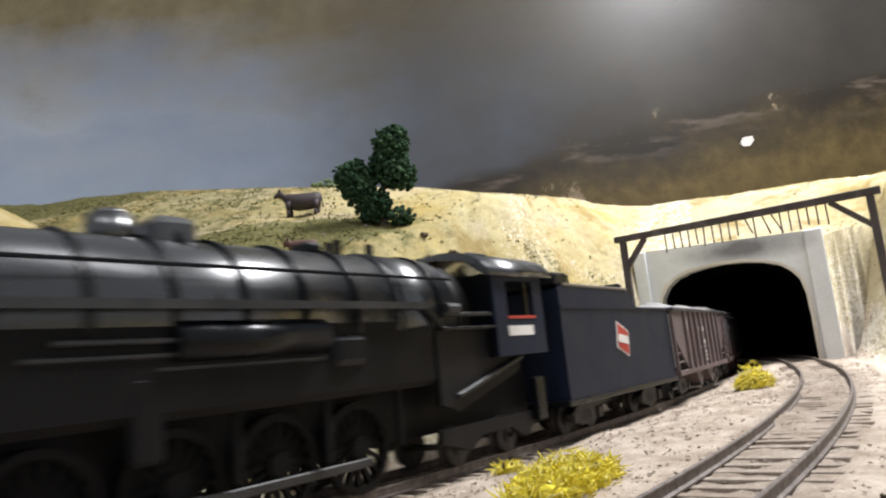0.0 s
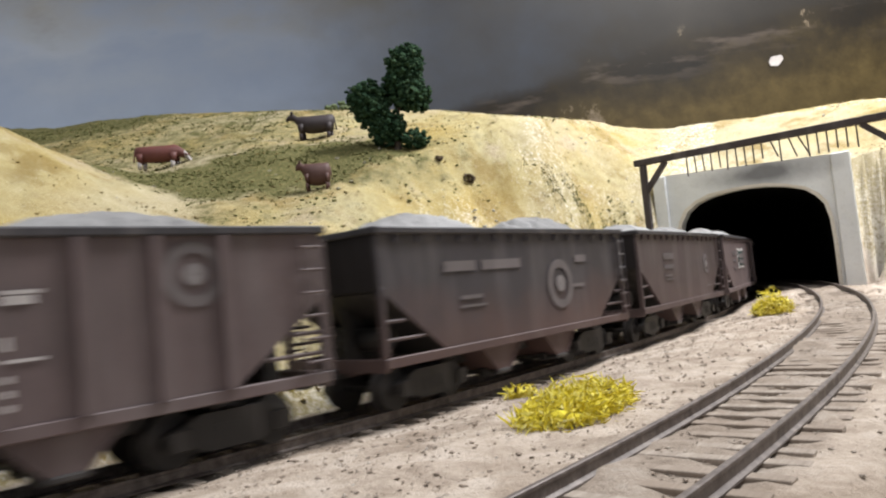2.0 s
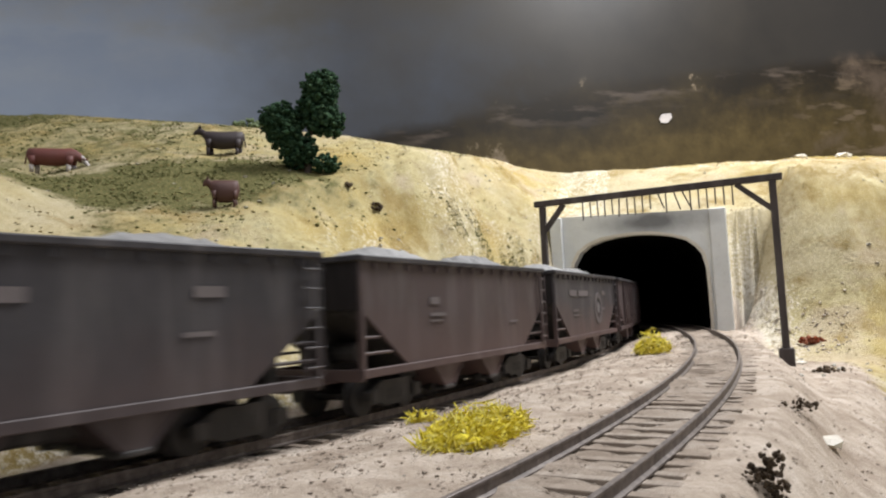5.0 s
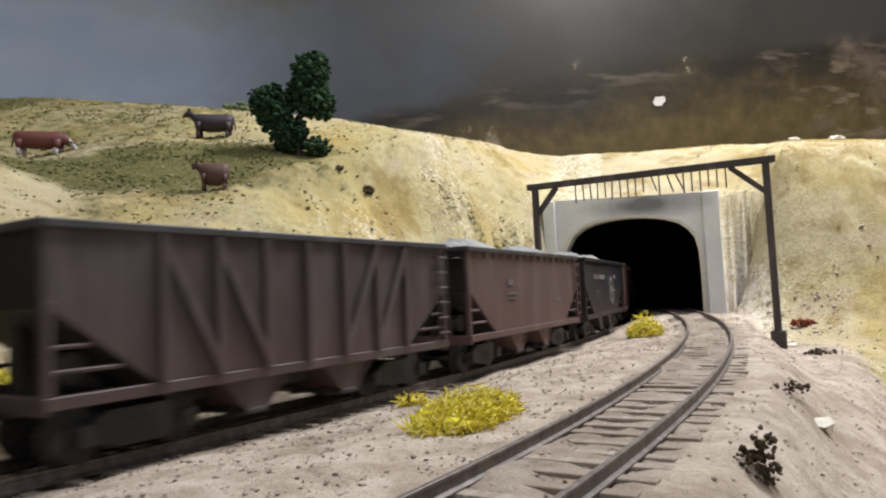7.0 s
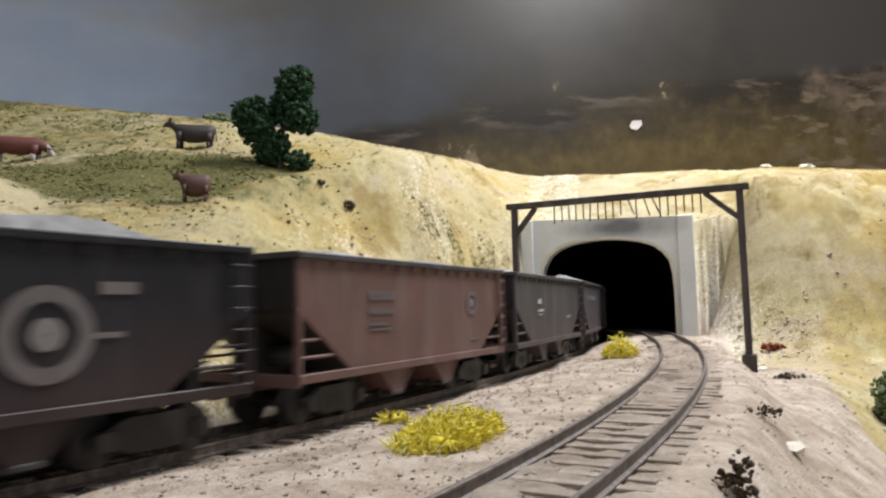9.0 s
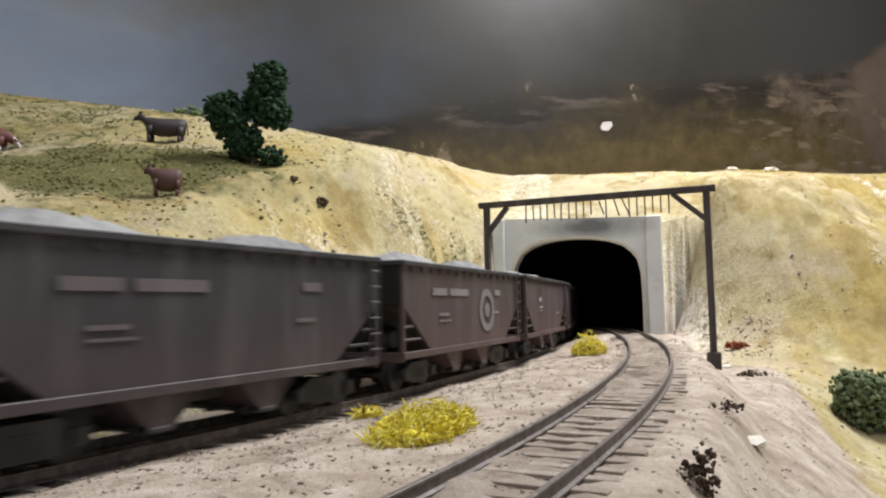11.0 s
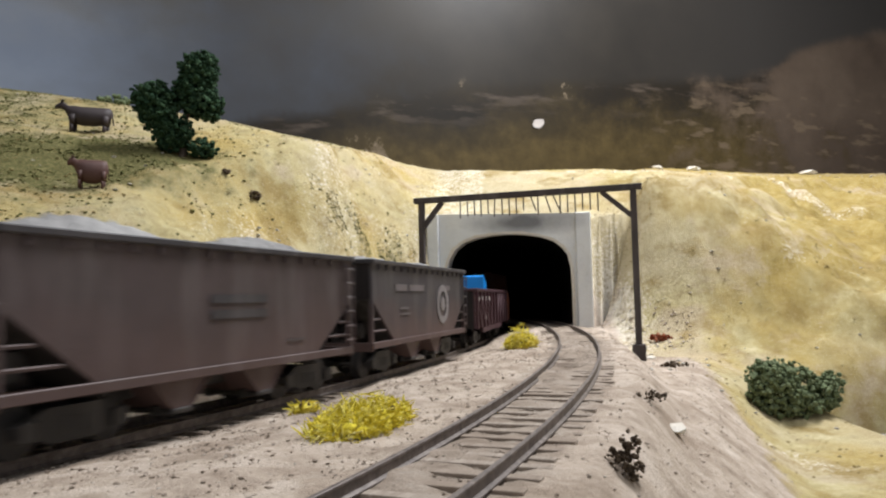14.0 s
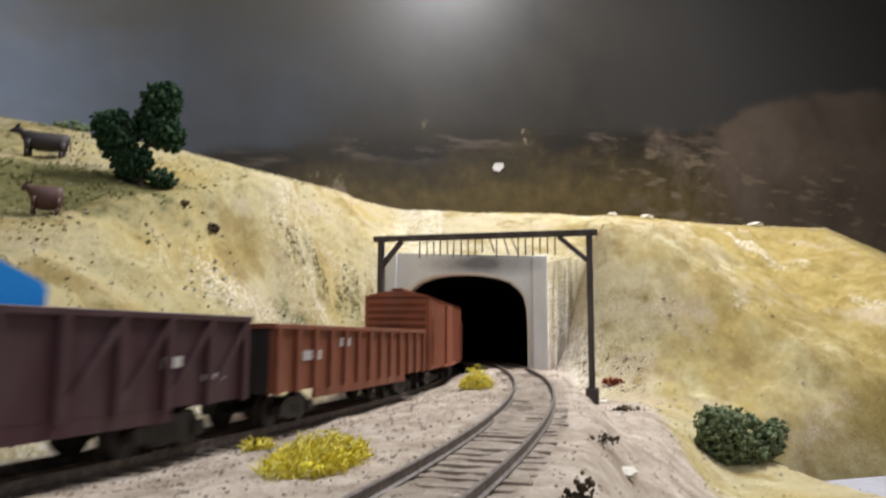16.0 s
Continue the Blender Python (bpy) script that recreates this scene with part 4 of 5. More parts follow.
def gondola(label, body, length, top, braced, word):
    car = tagged(new("gondola_car"), label, "gondola car", group="coal train")
    hl = length / 2 - 0.005
    w = 0.0165
    for s in (-1, 1):
        part("side_panel", box(B(), (-hl, s * w, 0.0110), (hl, s * (w - 0.0011), top)), body, car)
        # end panel colour carries the shade between cars
        part("end_panel", box(B(), (s * hl, -w + 0.0011, 0.0110), (s * (hl - 0.0011), w - 0.0011, top)), M_ENDSHADE, car)
    part("floor", box(B(), (-hl + 0.0011, -w + 0.0011, 0.0112), (hl - 0.0011, w - 0.0011, 0.0130)), body, car)
    bm = B()
    for s in (-1, 1):
        box(bm, (-hl - 0.0004, s * (w - 0.0012), top - 0.0006), (hl + 0.0004, s * (w + 0.0012), top + 0.0010), 0.0002)
        box(bm, (s * (hl - 0.0012), -w, top - 0.0006), (s * (hl + 0.0006), w, top + 0.0010), 0.0002)
        box(bm, (-hl * 0.62, s * (w - 0.0012), 0.0078), (hl * 0.62, s * w, 0.0112))
    part("rim", bm, body, car)
    n = 11 if braced else 13
    xs = [-hl + 0.002 + (2 * hl - 0.004) * i / (n - 1) for i in range(n)]
    for x in xs:
        piece("rib", "grib/%g%s" % (top, body.name), lambda: box(B(), (-0.0010, -w - 0.0013, 0.0108), (0.0010, -w, top)), body, car, pose(x, 0, 0))
        piece("rib", "grib/%g%s" % (top, body.name), None, body, car, pose(x, 0, 0, 0, 0, 180))
    if braced:
        for i, (a, c) in enumerate(zip(xs[:-1], xs[1:])):
            if i in (4, 5):
                continue
            hi, lo = (a, c) if i < 5 else (c, a)
            for s in (-1, 1):
                part("brace", beam(B(), (hi, s * (w + 0.0006), top - 0.001), (lo, s * (w + 0.0006), 0.0120), 0.0011, 0.0017), body, car)
    for sx in (-1, 1):
        add_truck(car, sx * (hl - 0.024))
        piece("coupler", "coupler", coupler_mesh, M_TRUCK, car, pose(sx * (hl + 0.0016), 0, 0, 0, 0, 0 if sx > 0 else 180))
    for r in word:
        part("lettering", flat_bars([r], 0.0002), M_SIGNWHITE if braced else M_WHITE, car)
    return car


def boxcar(label, body, length):
    car = tagged(new("boxcar"), label, "boxcar", group="coal train")
    hl, w, top = length / 2 - 0.005, 0.0175, 0.0485
    part("body", box(B(), (-hl, -w, 0.0105), (hl, w, top), 0.0006), body, car)
    bm = prism(B(), [(0, 0), (0, 0)] and [(-w - 0.0008, top), (w + 0.0008, top), (w * 0.5, top + 0.0026), (0, top + 0.0034), (-w * 0.5, top + 0.0026)], -hl - 0.0006, hl + 0.0006)
    bm.transform(Matrix.Rotation(radians(90), 4, "Z"))
    part("roof", bm, body, car)
    part("roof_walk", box(B(), (-hl - 0.001, -0.003, top + 0.0036), (hl + 0.001, 0.003, top + 0.0046), 0.0002), body, car)
    for i in range(9):
        z = 0.0150 + i * 0.0037
        for s in (-1, 1):
            part("end_corrugation", box(B(), (s * hl, -w + 0.0020, z), (s * (hl + 0.0010), w - 0.0020, z + 0.0019), 0.0004), body, car)
    for i in range(14):
        x = -hl + 0.004 + (2 * hl - 0.008) * i / 13
        for s in (-1, 1):
            part("side_seam", box(B(), (x - 0.0005, s * w, 0.0110), (x + 0.0005, s * (w + 0.0004), top - 0.001)), body, car)
    for s in (-1, 1):
        d = part("door", box(B(), (-0.0115, s * w, 0.0120), (0.0115, s * (w + 0.0013), top - 0.0015), 0.0003), body, car)
        part("door_rail", box(B(), (-0.026, s * w, 0.0105), (0.026, s * (w + 0.0020), 0.0118)), body, d)
    for sx in (-1, 1):
        add_truck(car, sx * (hl - 0.022))
        piece("coupler", "coupler", coupler_mesh, M_TRUCK, car, pose(sx * (hl + 0.0016), 0, 0, 0, 0, 0 if sx > 0 else 180))
        piece("ladder", "ladder/" + body.name, ladder_mesh, body, car, pose(sx * (hl - 0.0035) - 0.0026, -0.0182, 0))
    return car


def tender():
    car = tagged(new("tender"), "blue-black coal tender with a red diamond emblem", "tender", group="coal train")
    hl, w = 0.0526, 0.0175
    bm = B()
    # side profile: high coal bunker in front (towards -x), lower water deck behind
    prof = [(-hl, 0.0110), (hl, 0.0110), (hl, 0.0405), (0.0170, 0.0405), (0.0138, 0.0418), (0.0108, 0.0455), (0.0080, 0.0475), (-hl + 0.003, 0.0475), (-hl, 0.0460)]
    prism(bm, prof, -w, w)
    part("body", bm, M_TENDER, car)
    part("frame", box(box(B(), (-hl - 0.002, -w - 0.0006, 0.0096), (hl + 0.002, w + 0.0006, 0.0114), 0.0003), (-hl + 0.01, -0.006, 0.006), (hl - 0.01, 0.006, 0.0098)), M_LOCO, car)
    bm = load_mesh(0.026, 7, 0.004)
    bm.transform(Matrix.Translation((-0.020, 0, 0.0092)))
    part("load", bm, M_BLACK, car, "black coal in the tender bunker")
    part("hatch", bar(B(), (0.038, 0, 0.0405), (0.038, 0, 0.0430), 0.004, 14), M_LOCO, car)
    part("coal_board", box(B(), (-hl - 0.001, -w, 0.0475), (-hl + 0.010, w, 0.0515), 0.0008), M_LOCO, car)
    for s in (-1, 1):
        part("side_bead", box(B(), (-hl, s * w, 0.0399), (hl, s * (w + 0.0005), 0.0407)), M_TENDER, car)
        part("coping", bar(B(), (-hl + 0.004, s * (w - 0.0002), 0.0476), (0.0075, s * (w - 0.0002), 0.0476), 0.0006, 6), M_STEEL, car)
    ya = -w - 0.0001
    dia = [(-0.0075, 0.0355), (0.0033, 0.0315), (0.0011, 0.0222), (-0.0097, 0.0260)]
    em = part("emblem", prism(B(), dia, ya - 0.0002, ya), M_SIGNWHITE, car, "white-edged red diamond emblem")
    cx, cz = sum(p[0] for p in dia) / 4, sum(p[1] for p in dia) / 4
    part("emblem_field", prism(B(), [(cx + (x - cx) * 0.86, cz + (z - cz) * 0.86) for x, z in dia], ya - 0.0004, ya - 0.0002), M_SIGNRED, em)
    part("emblem_band", prism(B(), [(cx - 0.0052, cz - 0.0008), (cx + 0.0044, cz - 0.0020), (cx + 0.0050, cz + 0.0008), (cx - 0.0046, cz + 0.0021)], ya - 0.0006, ya - 0.0004), M_SIGNWHITE, em)
    for s in (-1, 1):
        part("grab_iron", bar(B(), (hl - 0.0010, s * (w + 0.0008), 0.0150), (hl - 0.0010, s * (w + 0.0008), 0.0380), 0.00035, 5), M_STEEL, car)
        part("step", box(B(), (hl - 0.0080, s * (w - 0.0020), 0.0060), (hl - 0.0010, s * (w + 0.0004), 0.0068)), M_LOCO, car)
    part("bunker_wall", box(B(), (0.0035, -w + 0.001, 0.0470), (0.0060, w - 0.001, 0.0500), 0.0006), M_LOCO, car)
    for x in (-0.0315, 0.0315):
        add_truck(car, x)
    piece("coupler", "coupler", coupler_mesh, M_TRUCK, car, pose(hl + 0.0016, 0, 0))
    return car


def driver_mesh(r):
    bm = B()
    for y in (-0.0078, 0.0078):
        seg = 28
        for i in range(seg):
            a0, a1 = 2 * math.pi * i / seg, 2 * math.pi * (i + 1) / seg
            pts = [(rr * math.cos(a), rr * math.sin(a)) for rr, a in ((r, a0), (r, a1), (r * 0.84, a1), (r * 0.84, a0))]
            prism(bm, pts, y - 0.0013, y + 0.0013)
        for i in range(8):
            a = math.pi * i / 8
            beam(bm, (-r * 0.86 * math.cos(a), y, -r * 0.86 * math.sin(a)), (r * 0.86 * math.cos(a), y, r * 0.86 * math.sin(a)), 0.0012, 0.0010)
        disc(bm, (0, y, 0), r * 0.26, 0.0034, "Y", 12)
    bar(bm, (0, -0.008, 0), (0, 0.008, 0), 0.0016, 8)
    return bm


def locomotive():
    car = tagged(new("steam_locomotive"), "glossy black steam locomotive with a long boiler and orange-red cab interior", "steam locomotive", group="coal train")
    # origin at the cab's rear; the boiler reaches towards -x
    bz, br = 0.0400, 0.0150
    bm = B()
    disc(bm, (-0.104, 0, bz), br, 0.110, "X", 48)
    disc(bm, (-0.0525, 0, bz), br + 0.0006, 0.023, "X", 48, br)
    part("boiler", bm, M_BOILER, car, "glossy black boiler")
    bm = disc(B(), (-0.0375, 0, bz - 0.0005), br - 0.0008, 0.008, "X", 48)
    part("backhead", bm, M_GEAR, car)
    bm = B()
    disc(bm, (-0.170, 0, bz), br - 0.0004, 0.022, "X", 48)
    disc(bm, (-0.182, 0, bz), br - 0.003, 0.003, "X", 30)
    part("smokebox", bm, M_LOCO, car)
    for i in range(8):
        part("boiler_band", disc(B(), (-0.0475 - i * 0.0148, 0, bz), br + 0.0007, 0.0013, "X", 48), M_LOCO, car)
    bm = B()
    disc(bm, (-0.1246, 0, bz + br + 0.0008), 0.0046, 0.0060, "Z", 24, 0.0042)
    disc(bm, (-0.1246, 0, bz + br + 0.0044), 0.0042, 0.0014, "Z", 24, 0.0024)
    part("steam_dome", bm, M_BOILER, car)
    part("sand_dome", box(B(), (-0.1185, -0.0055, bz + br - 0.003), (-0.1090, 0.0055, bz + br + 0.0042), 0.0016), M_BOILER, car)
    for s in (-1, 1):
        part("sand_pipe", bar(B(), (-0.114, s * 0.0052, bz + br + 0.001), (-0.112, s * (br + 0.0010), bz), 0.0006, 6), M_GEAR, car)
    part("chimney", disc(B(), (-0.170, 0, bz + br + 0.002), 0.0042, 0.008, "Z", 20, 0.0046), M_LOCO, car)
    part("turret", box(B(), (-0.0800, -0.0030, bz + br - 0.001), (-0.0745, 0.0030, bz + br + 0.0024), 0.0009), M_LOCO, car)
    for x, y, h in ((-0.066, 0.004, 0.0040), (-0.070, -0.003, 0.0032), (-0.060, -0.004, 0.0026)):
        part("safety_valve", bar(B(), (x, y, bz + br - 0.001), (x, y, bz + br + h), 0.0010, 8), M_LOCO, car)
    # running boards: high beside the boiler, stepping down before the cab
    for s in (-1, 1):
        part("running_board", box(B(), (-0.178, s * 0.0125, 0.0400), (-0.0560, s * 0.0176, 0.0411), 0.0002), M_LOCO, car)
        # paler metal strip along the board's outer edge
        part("board_edge", box(B(), (-0.178, s * 0.0176, 0.0397), (-0.0560, s * 0.0180, 0.0413)), M_PIPE, car, "paler metal edge of the running board")
        part("board_step", beam(B(), (-0.0560, s * 0.0166, 0.0404), (-0.0490, s * 0.0166, 0.0352), 0.0010, 0.0020), M_LOCO, car)
        part("rear_board", box(B(), (-0.0500, s * 0.0140, 0.0345), (-0.0260, s * 0.0176, 0.0353), 0.0002), M_LOCO, car)
        part("handrail", bar(B(), (-0.172, s * 0.0162, 0.0475), (-0.044, s * 0.0162, 0.0475), 0.00040, 6), M_LOCO, car)
        part("air_tank", disc(B(), (-0.105, s * 0.0142, 0.0345), 0.0036, 0.034, "X", 18), M_LOCO, car)
        part("feed_pump", box(B(), (-0.0860, s * 0.0108, 0.0280), (-0.0760, s * 0.0165, 0.0345), 0.0012), M_LOCO, car)
        for k in range(3):
            part("pipe", bar(B(), (-0.150 + 0.004 * k, s * (0.0140 + 0.0008 * k), 0.0300 + 0.0024 * k), (-0.088, s * (0.0148 + 0.0006 * k), 0.0300 + 0.0022 * k), 0.00055, 6), M_PIPE, car)
        part("injector_pipe", bar(B(), (-0.0480, s * 0.0160, 0.0385), (-0.0270, s * 0.0165, 0.0385), 0.00065, 6), M_PIPE, car)
        part("injector", bar(B(), (-0.0470, s * 0.0163, 0.0400), (-0.0420, s * 0.0163, 0.0400), 0.0014, 10), M_PIPE, car)
    # cab
    cab = tagged(new("cab"), "blue-black cab with a white number board")
    cab.parent = car
    w = 0.0178
    for s in (-1, 1):
        for lo, hi in (((-0.0265, 0.0268), (0.0, 0.0375)), ((-0.0265, 0.0478), (0.0, 0.0500)), ((-0.0265, 0.0375), (-0.0200, 0.0478)), ((-0.0052, 0.0375), (0.0, 0.0478))):
            part("cab_wall", box(B(), (lo[0], s * w, lo[1]), (hi[0], s * (w - 0.0009), hi[1])), M_TENDER, cab)
        part("window_post", box(B(), (-0.0095, s * (w - 0.0002), 0.0375), (-0.0082, s * (w - 0.0008), 0.0478)), M_LOCO, cab)
        part("window_rail", box(B(), (-0.0200, s * (w + 0.0003), 0.0370), (-0.0052, s * (w - 0.0012), 0.0378)), M_SIGNRED, cab, "red window rail")
        part("gutter", box(B(), (-0.0275, s * (w + 0.0004), 0.0494), (0.0010, s * (w + 0.0012), 0.0502)), M_STEEL, cab, "worn bright gutter")
    part("cab_front", box(B(), (-0.0265, -w + 0.0009, 0.0268), (-0.0256, w - 0.0009, 0.0500)), M_LOCO, cab)
    pr = [(-w - 0.0016, 0.0490), (-w - 0.0010, 0.0510), (-0.0170, 0.0531), (-0.0145, 0.0548), (-0.0105, 0.0563), (-0.005, 0.0572), (0, 0.0574), (0.005, 0.0572), (0.0105, 0.0563), (0.0145, 0.0548), (0.0170, 0.0531), (w + 0.0010, 0.0510), (w + 0.0016, 0.0490), (w, 0.0490), (0.011, 0.0540), (0, 0.0558), (-0.011, 0.0540), (-w, 0.0490)]
    bm = prism(B(), pr, -0.0050, 0.0300)
    bm.transform(Matrix.Rotation(radians(90), 4, "Z"))
    part("cab_roof", bm, M_BOILER, cab, "glossy curved cab roof")
    part("roof_hatch", box(B(), (-0.019, -0.006, 0.0568), (-0.009, 0.006, 0.0582), 0.0005), M_LOCO, cab)
    part("cab_number", box(B(), (-0.0205, -w - 0.0002, 0.0322), (-0.0070, -w, 0.0350)), M_SIGNWHITE, cab, "worn white number board")
    part("cab_interior", box(B(), (-0.0215, -0.0130, 0.0300), (-0.0120, -0.0020, 0.0462), 0.0014), M_ORANGE, cab, "orange-red painted cab interior")
    # firebox side and ash pan, cut to a slope
    for s in (-1, 1):
        part("firebox_side", prism(B(), [(-0.0500, 0.0345), (-0.0120, 0.0345), (-0.0120, 0.0225), (-0.0430, 0.0142), (-0.0500, 0.0165)], s * 0.0128, s * 0.0146), M_FIREBOX, car, "grey-black firebox side")
        part("steam_line", bar(B(), (-0.0440, s * 0.0156, 0.0180), (-0.0120, s * 0.0156, 0.0262), 0.00075, 6), M_PIPE, car)
    part("frame", box(B(), (-0.185, -0.006, 0.0090), (0.004, 0.006, 0.0260)), M_GEAR, car)
    # unseen box, added to darken the space under the boiler
    part("ash_pan", box(B(), (-0.158, -0.0148, 0.0215), (-0.0500, 0.0148, 0.0385), 0.0015), M_GEAR, car)
    r = 0.0100
    for i in range(4):
        piece("driving_wheel", "driver", lambda: driver_mesh(r), M_GEAR, car, pose(-0.074 - i * 0.0225, 0, r))
    for s in (-1, 1):
        part("side_rod", box(B(), (-0.144, s * 0.0100, 0.0058), (-0.072, s * 0.0112, 0.0078), 0.0003), M_PIPE, car)
        part("main_rod", beam(B(), (-0.107, s * 0.0122, 0.0068), (-0.158, s * 0.0130, 0.0112), 0.0018, 0.0010), M_PIPE, car)
        part("valve_hanger", box(B(), (-0.130, s * 0.0122, 0.0150), (-0.124, s * 0.0150, 0.0290), 0.0008), M_GEAR, car)
        bm = disc(B(), (-0.164, s * 0.0140, 0.0112), 0.0060, 0.018, "X", 20)
        disc(bm, (-0.164, s * 0.0140, 0.0205), 0.0042, 0.018, "X", 20)
        part("cylinder", bm, M_LOCO, car)
        for k in range(3):
            part("brake_hanger", bar(B(), (-0.0630 - k * 0.0225, s * 0.0120, 0.0225), (-0.0640 - k * 0.0225, s * 0.0125, 0.0090), 0.0009, 8), M_GEAR, car)
    for x in (-0.014, -0.038):
        piece("trailing_wheel", "wheelset", wheelset, M_TRUCK, car, pose(x, 0, 0.0048))
    for s in (-1, 1):
        part("trailing_frame", prism(B(), [(-0.050, 0.0105), (-0.004, 0.0105), (-0.004, 0.0075), (-0.012, 0.0040), (-0.018, 0.0072), (-0.032, 0.0072), (-0.038, 0.0040), (-0.050, 0.0070)], s * 0.0122, s * 0.0138), M_FIREBOX, car)
        part("cab_step", box(B(), (-0.0060, s * 0.0140, 0.0075), (-0.0010, s * 0.0160, 0.0200), 0.0003), M_LOCO, car)
    for x in (-0.158, -0.176):
        piece("pilot_wheel", "wheelset", wheelset, M_TRUCK, car, pose(x, 0, 0.0048))
    part("pilot", prism(B(), [(-0.186, 0.014), (-0.186, 0.003), (-0.198, 0.002), (-0.190, 0.014)], -0.013, 0.013), M_LOCO, car)
    for m in (o.data for o in car.children_recursive if o.name.split(".")[0] in ("boiler", "smokebox", "boiler_band", "steam_dome", "backhead", "air_tank", "cab_roof")):
        for f in m.polygons:
            f.use_smooth = len(f.vertices) == 4
    return car


WHEELS = []
# the train, from its head: each thing with the place of its middle along the track at 0 s
TRAIN = []
PITCH = 0.1329
TRAIN.append((locomotive(), 0.1500))
TRAIN.append((tender(), 0.2119))
N = "hopper car with heaped grey load"
CARS = [
    ("ribbed brown " + N, M_BROWN, "ribbed", "road", M_WHITE, (0.0405, 0.0330, 0.0056), 0.006, None),
    ("slate-grey " + N + " and a round emblem", M_SLATE, "offset", "name", M_GREY, (0.0180, 0.0250, 0.0072), 0.007, None),
    ("red-brown " + N, M_WINE, "offset", "block", M_GREY, (0.036, 0.0270, 0.0045), 0.006, None),
    ("brown " + N + " and a dark sign panel", M_BROWN, "offset", "block", M_GREY, None, 0.007, (-0.0118, 0.0222, 0.0146, 0.0345)),
    ("dark grey " + N, M_DARK, "offset", "name", M_GREY, None, 0.005, None),
    ("umber " + N, M_UMBER, "offset", "small", M_GREY, None, 0.006, None),
    ("slate-brown " + N + " and a round emblem", M_SLATE, "offset", "name", M_GREY, (0.0190, 0.0245, 0.0078), 0.006, None),
    ("brown " + N + " and diagonal side braces", M_WINE, "braced", None, M_GREY, None, 0.003, None),
    ("russet " + N + " and faded lettering", M_RUSSET, "offset", "small", M_GREY, None, 0.006, None),
    ("black " + N + " and a round emblem", M_BLACK, "offset", "name", M_GREY, (0.0190, 0.0245, 0.0080), 0.006, None),
    ("red-oxide " + N, M_RED, "offset", "block", M_GREY, (0.036, 0.0290, 0.0040), 0.004, None),
    ("dark grey " + N + " and small lettering", M_DARK, "offset", "small", M_WHITE, None, 0.004, None),
    ("dark grey " + N, M_DARK, "offset", "name", M_GREY, None, 0.006, None),
    ("umber " + N + " and a pale round emblem", M_UMBER, "offset", "name", M_FADED, (0.0180, 0.0250, 0.0085), 0.006, None),
    ("umber " + N, M_UMBER, "offset", "small", M_WHITE, None, 0.005, None),
    ("dark umber " + N + " and faded lettering", M_WINE, "offset", "block", M_GREY, None, 0.005, None),
    ("grey-brown " + N, M_UMBER, "offset", "centre", M_DARK, None, 0.006, None),
    ("slate-grey " + N + " and a pale round emblem", M_SLATE, "offset", "name", M_GREY, (0.0245, 0.0250, 0.0085), 0.004, None),
]
for i, (lab, body, kind, letters, lm, rd, heap, pan) in enumerate(CARS):
    mid = 0.4065 + PITCH * (i - 0.5) - (0.0035 if i == 0 else 0)
    TRAIN.append((hopper(lab, body, kind, letters, lm, rd, heap + 0.003, i, pan, 0.0632 if i == 0 else HL), mid))
end = 2.6664
TRAIN.append((gondola("maroon gondola car with diagonal braces and a bright blue load", M_MAROON, 0.1580, 0.0315, True,
                      [(-0.066 + 0.0058 * i, 0.0258, -0.0630 + 0.0058 * i, 0.0283) for i in range(9) if i != 4] + [(-0.066 + 0.0060 * i, 0.0205, -0.0625 + 0.0060 * i, 0.0222) for i in range(7)] + [(-0.060, 0.0145, -0.054, 0.0180), (-0.036, 0.0150, -0.030, 0.0180)] + [(0.042, 0.0200, 0.048, 0.0225), (0.056, 0.0165, 0.064, 0.0180)]), end + 0.0885))
blue = part("blue_load", prism(B(), [(-0.0020, 0.0132), (0.0155, 0.0132), (0.0160, 0.0362), (0.0148, 0.0375), (0.0030, 0.0418), (0.0012, 0.0410)], -0.0105, 0.0100), M_BLUE, TRAIN[-1][0], "bright blue plastic block load")
TRAIN.append((gondola("orange-brown gondola car with vertical ribs", M_ORANGE, 0.1690, 0.0300, False, [(-0.060, 0.0200, -0.046, 0.0230), (-0.030, 0.0240, -0.020, 0.0270)]), end + 0.1678 + 0.0848))
TRAIN.append((boxcar("orange-brown boxcar with ribbed ends and roof walk", M_BOXCAR, 0.150), end + 0.1678 + 0.1705 + 0.076))


for thing, s0 in TRAIN:
    for o in thing.children_recursive:
        if "wheel" in o.name:
            WHEELS.append((o, 0.0100 if "driving" in o.name else 0.0048))


def motions():
    for thing, s0 in TRAIN:
        rows = []
        for i in range(65):
            t = 16.0 * i / 64
            p, yaw = left_at(s0 - SPEED * t)
            rows.append((t, pose(p.x, p.y, p.z, 0, 0, yaw)))
        walk(thing, rows)
    # wheels roll with the train
    for wheel, r in WHEELS:
        p = wheel.location.copy()
        n = 480 if r < 0.008 else 240
        walk(wheel, [(16.0 * i / n, pose(p.x, p.y, p.z, 0, -math.degrees(SPEED * 16.0 * i / n / r) % 360, 0)) for i in range(n + 1)])


# ---- plants, animals, stones ----
def leafy(name, stops, rough=0.9, deep=0.45):
    n = Nodes(name)
    rnd = n.t.nodes.new("ShaderNodeNewGeometry").outputs["Random Per Island"]
    fine = n.noise(900, 4, 0.7)
    c = n.ramp(rnd, [(i / max(len(stops) - 1, 1), c) for i, c in enumerate(stops)])
    c = n.mix(n.gray(fine, 0.35, 0.75), tuple(v * deep for v in stops[0]), c)
    return n.done(c, rough, 0, fine, 0.8, 0.0008, 0.15)


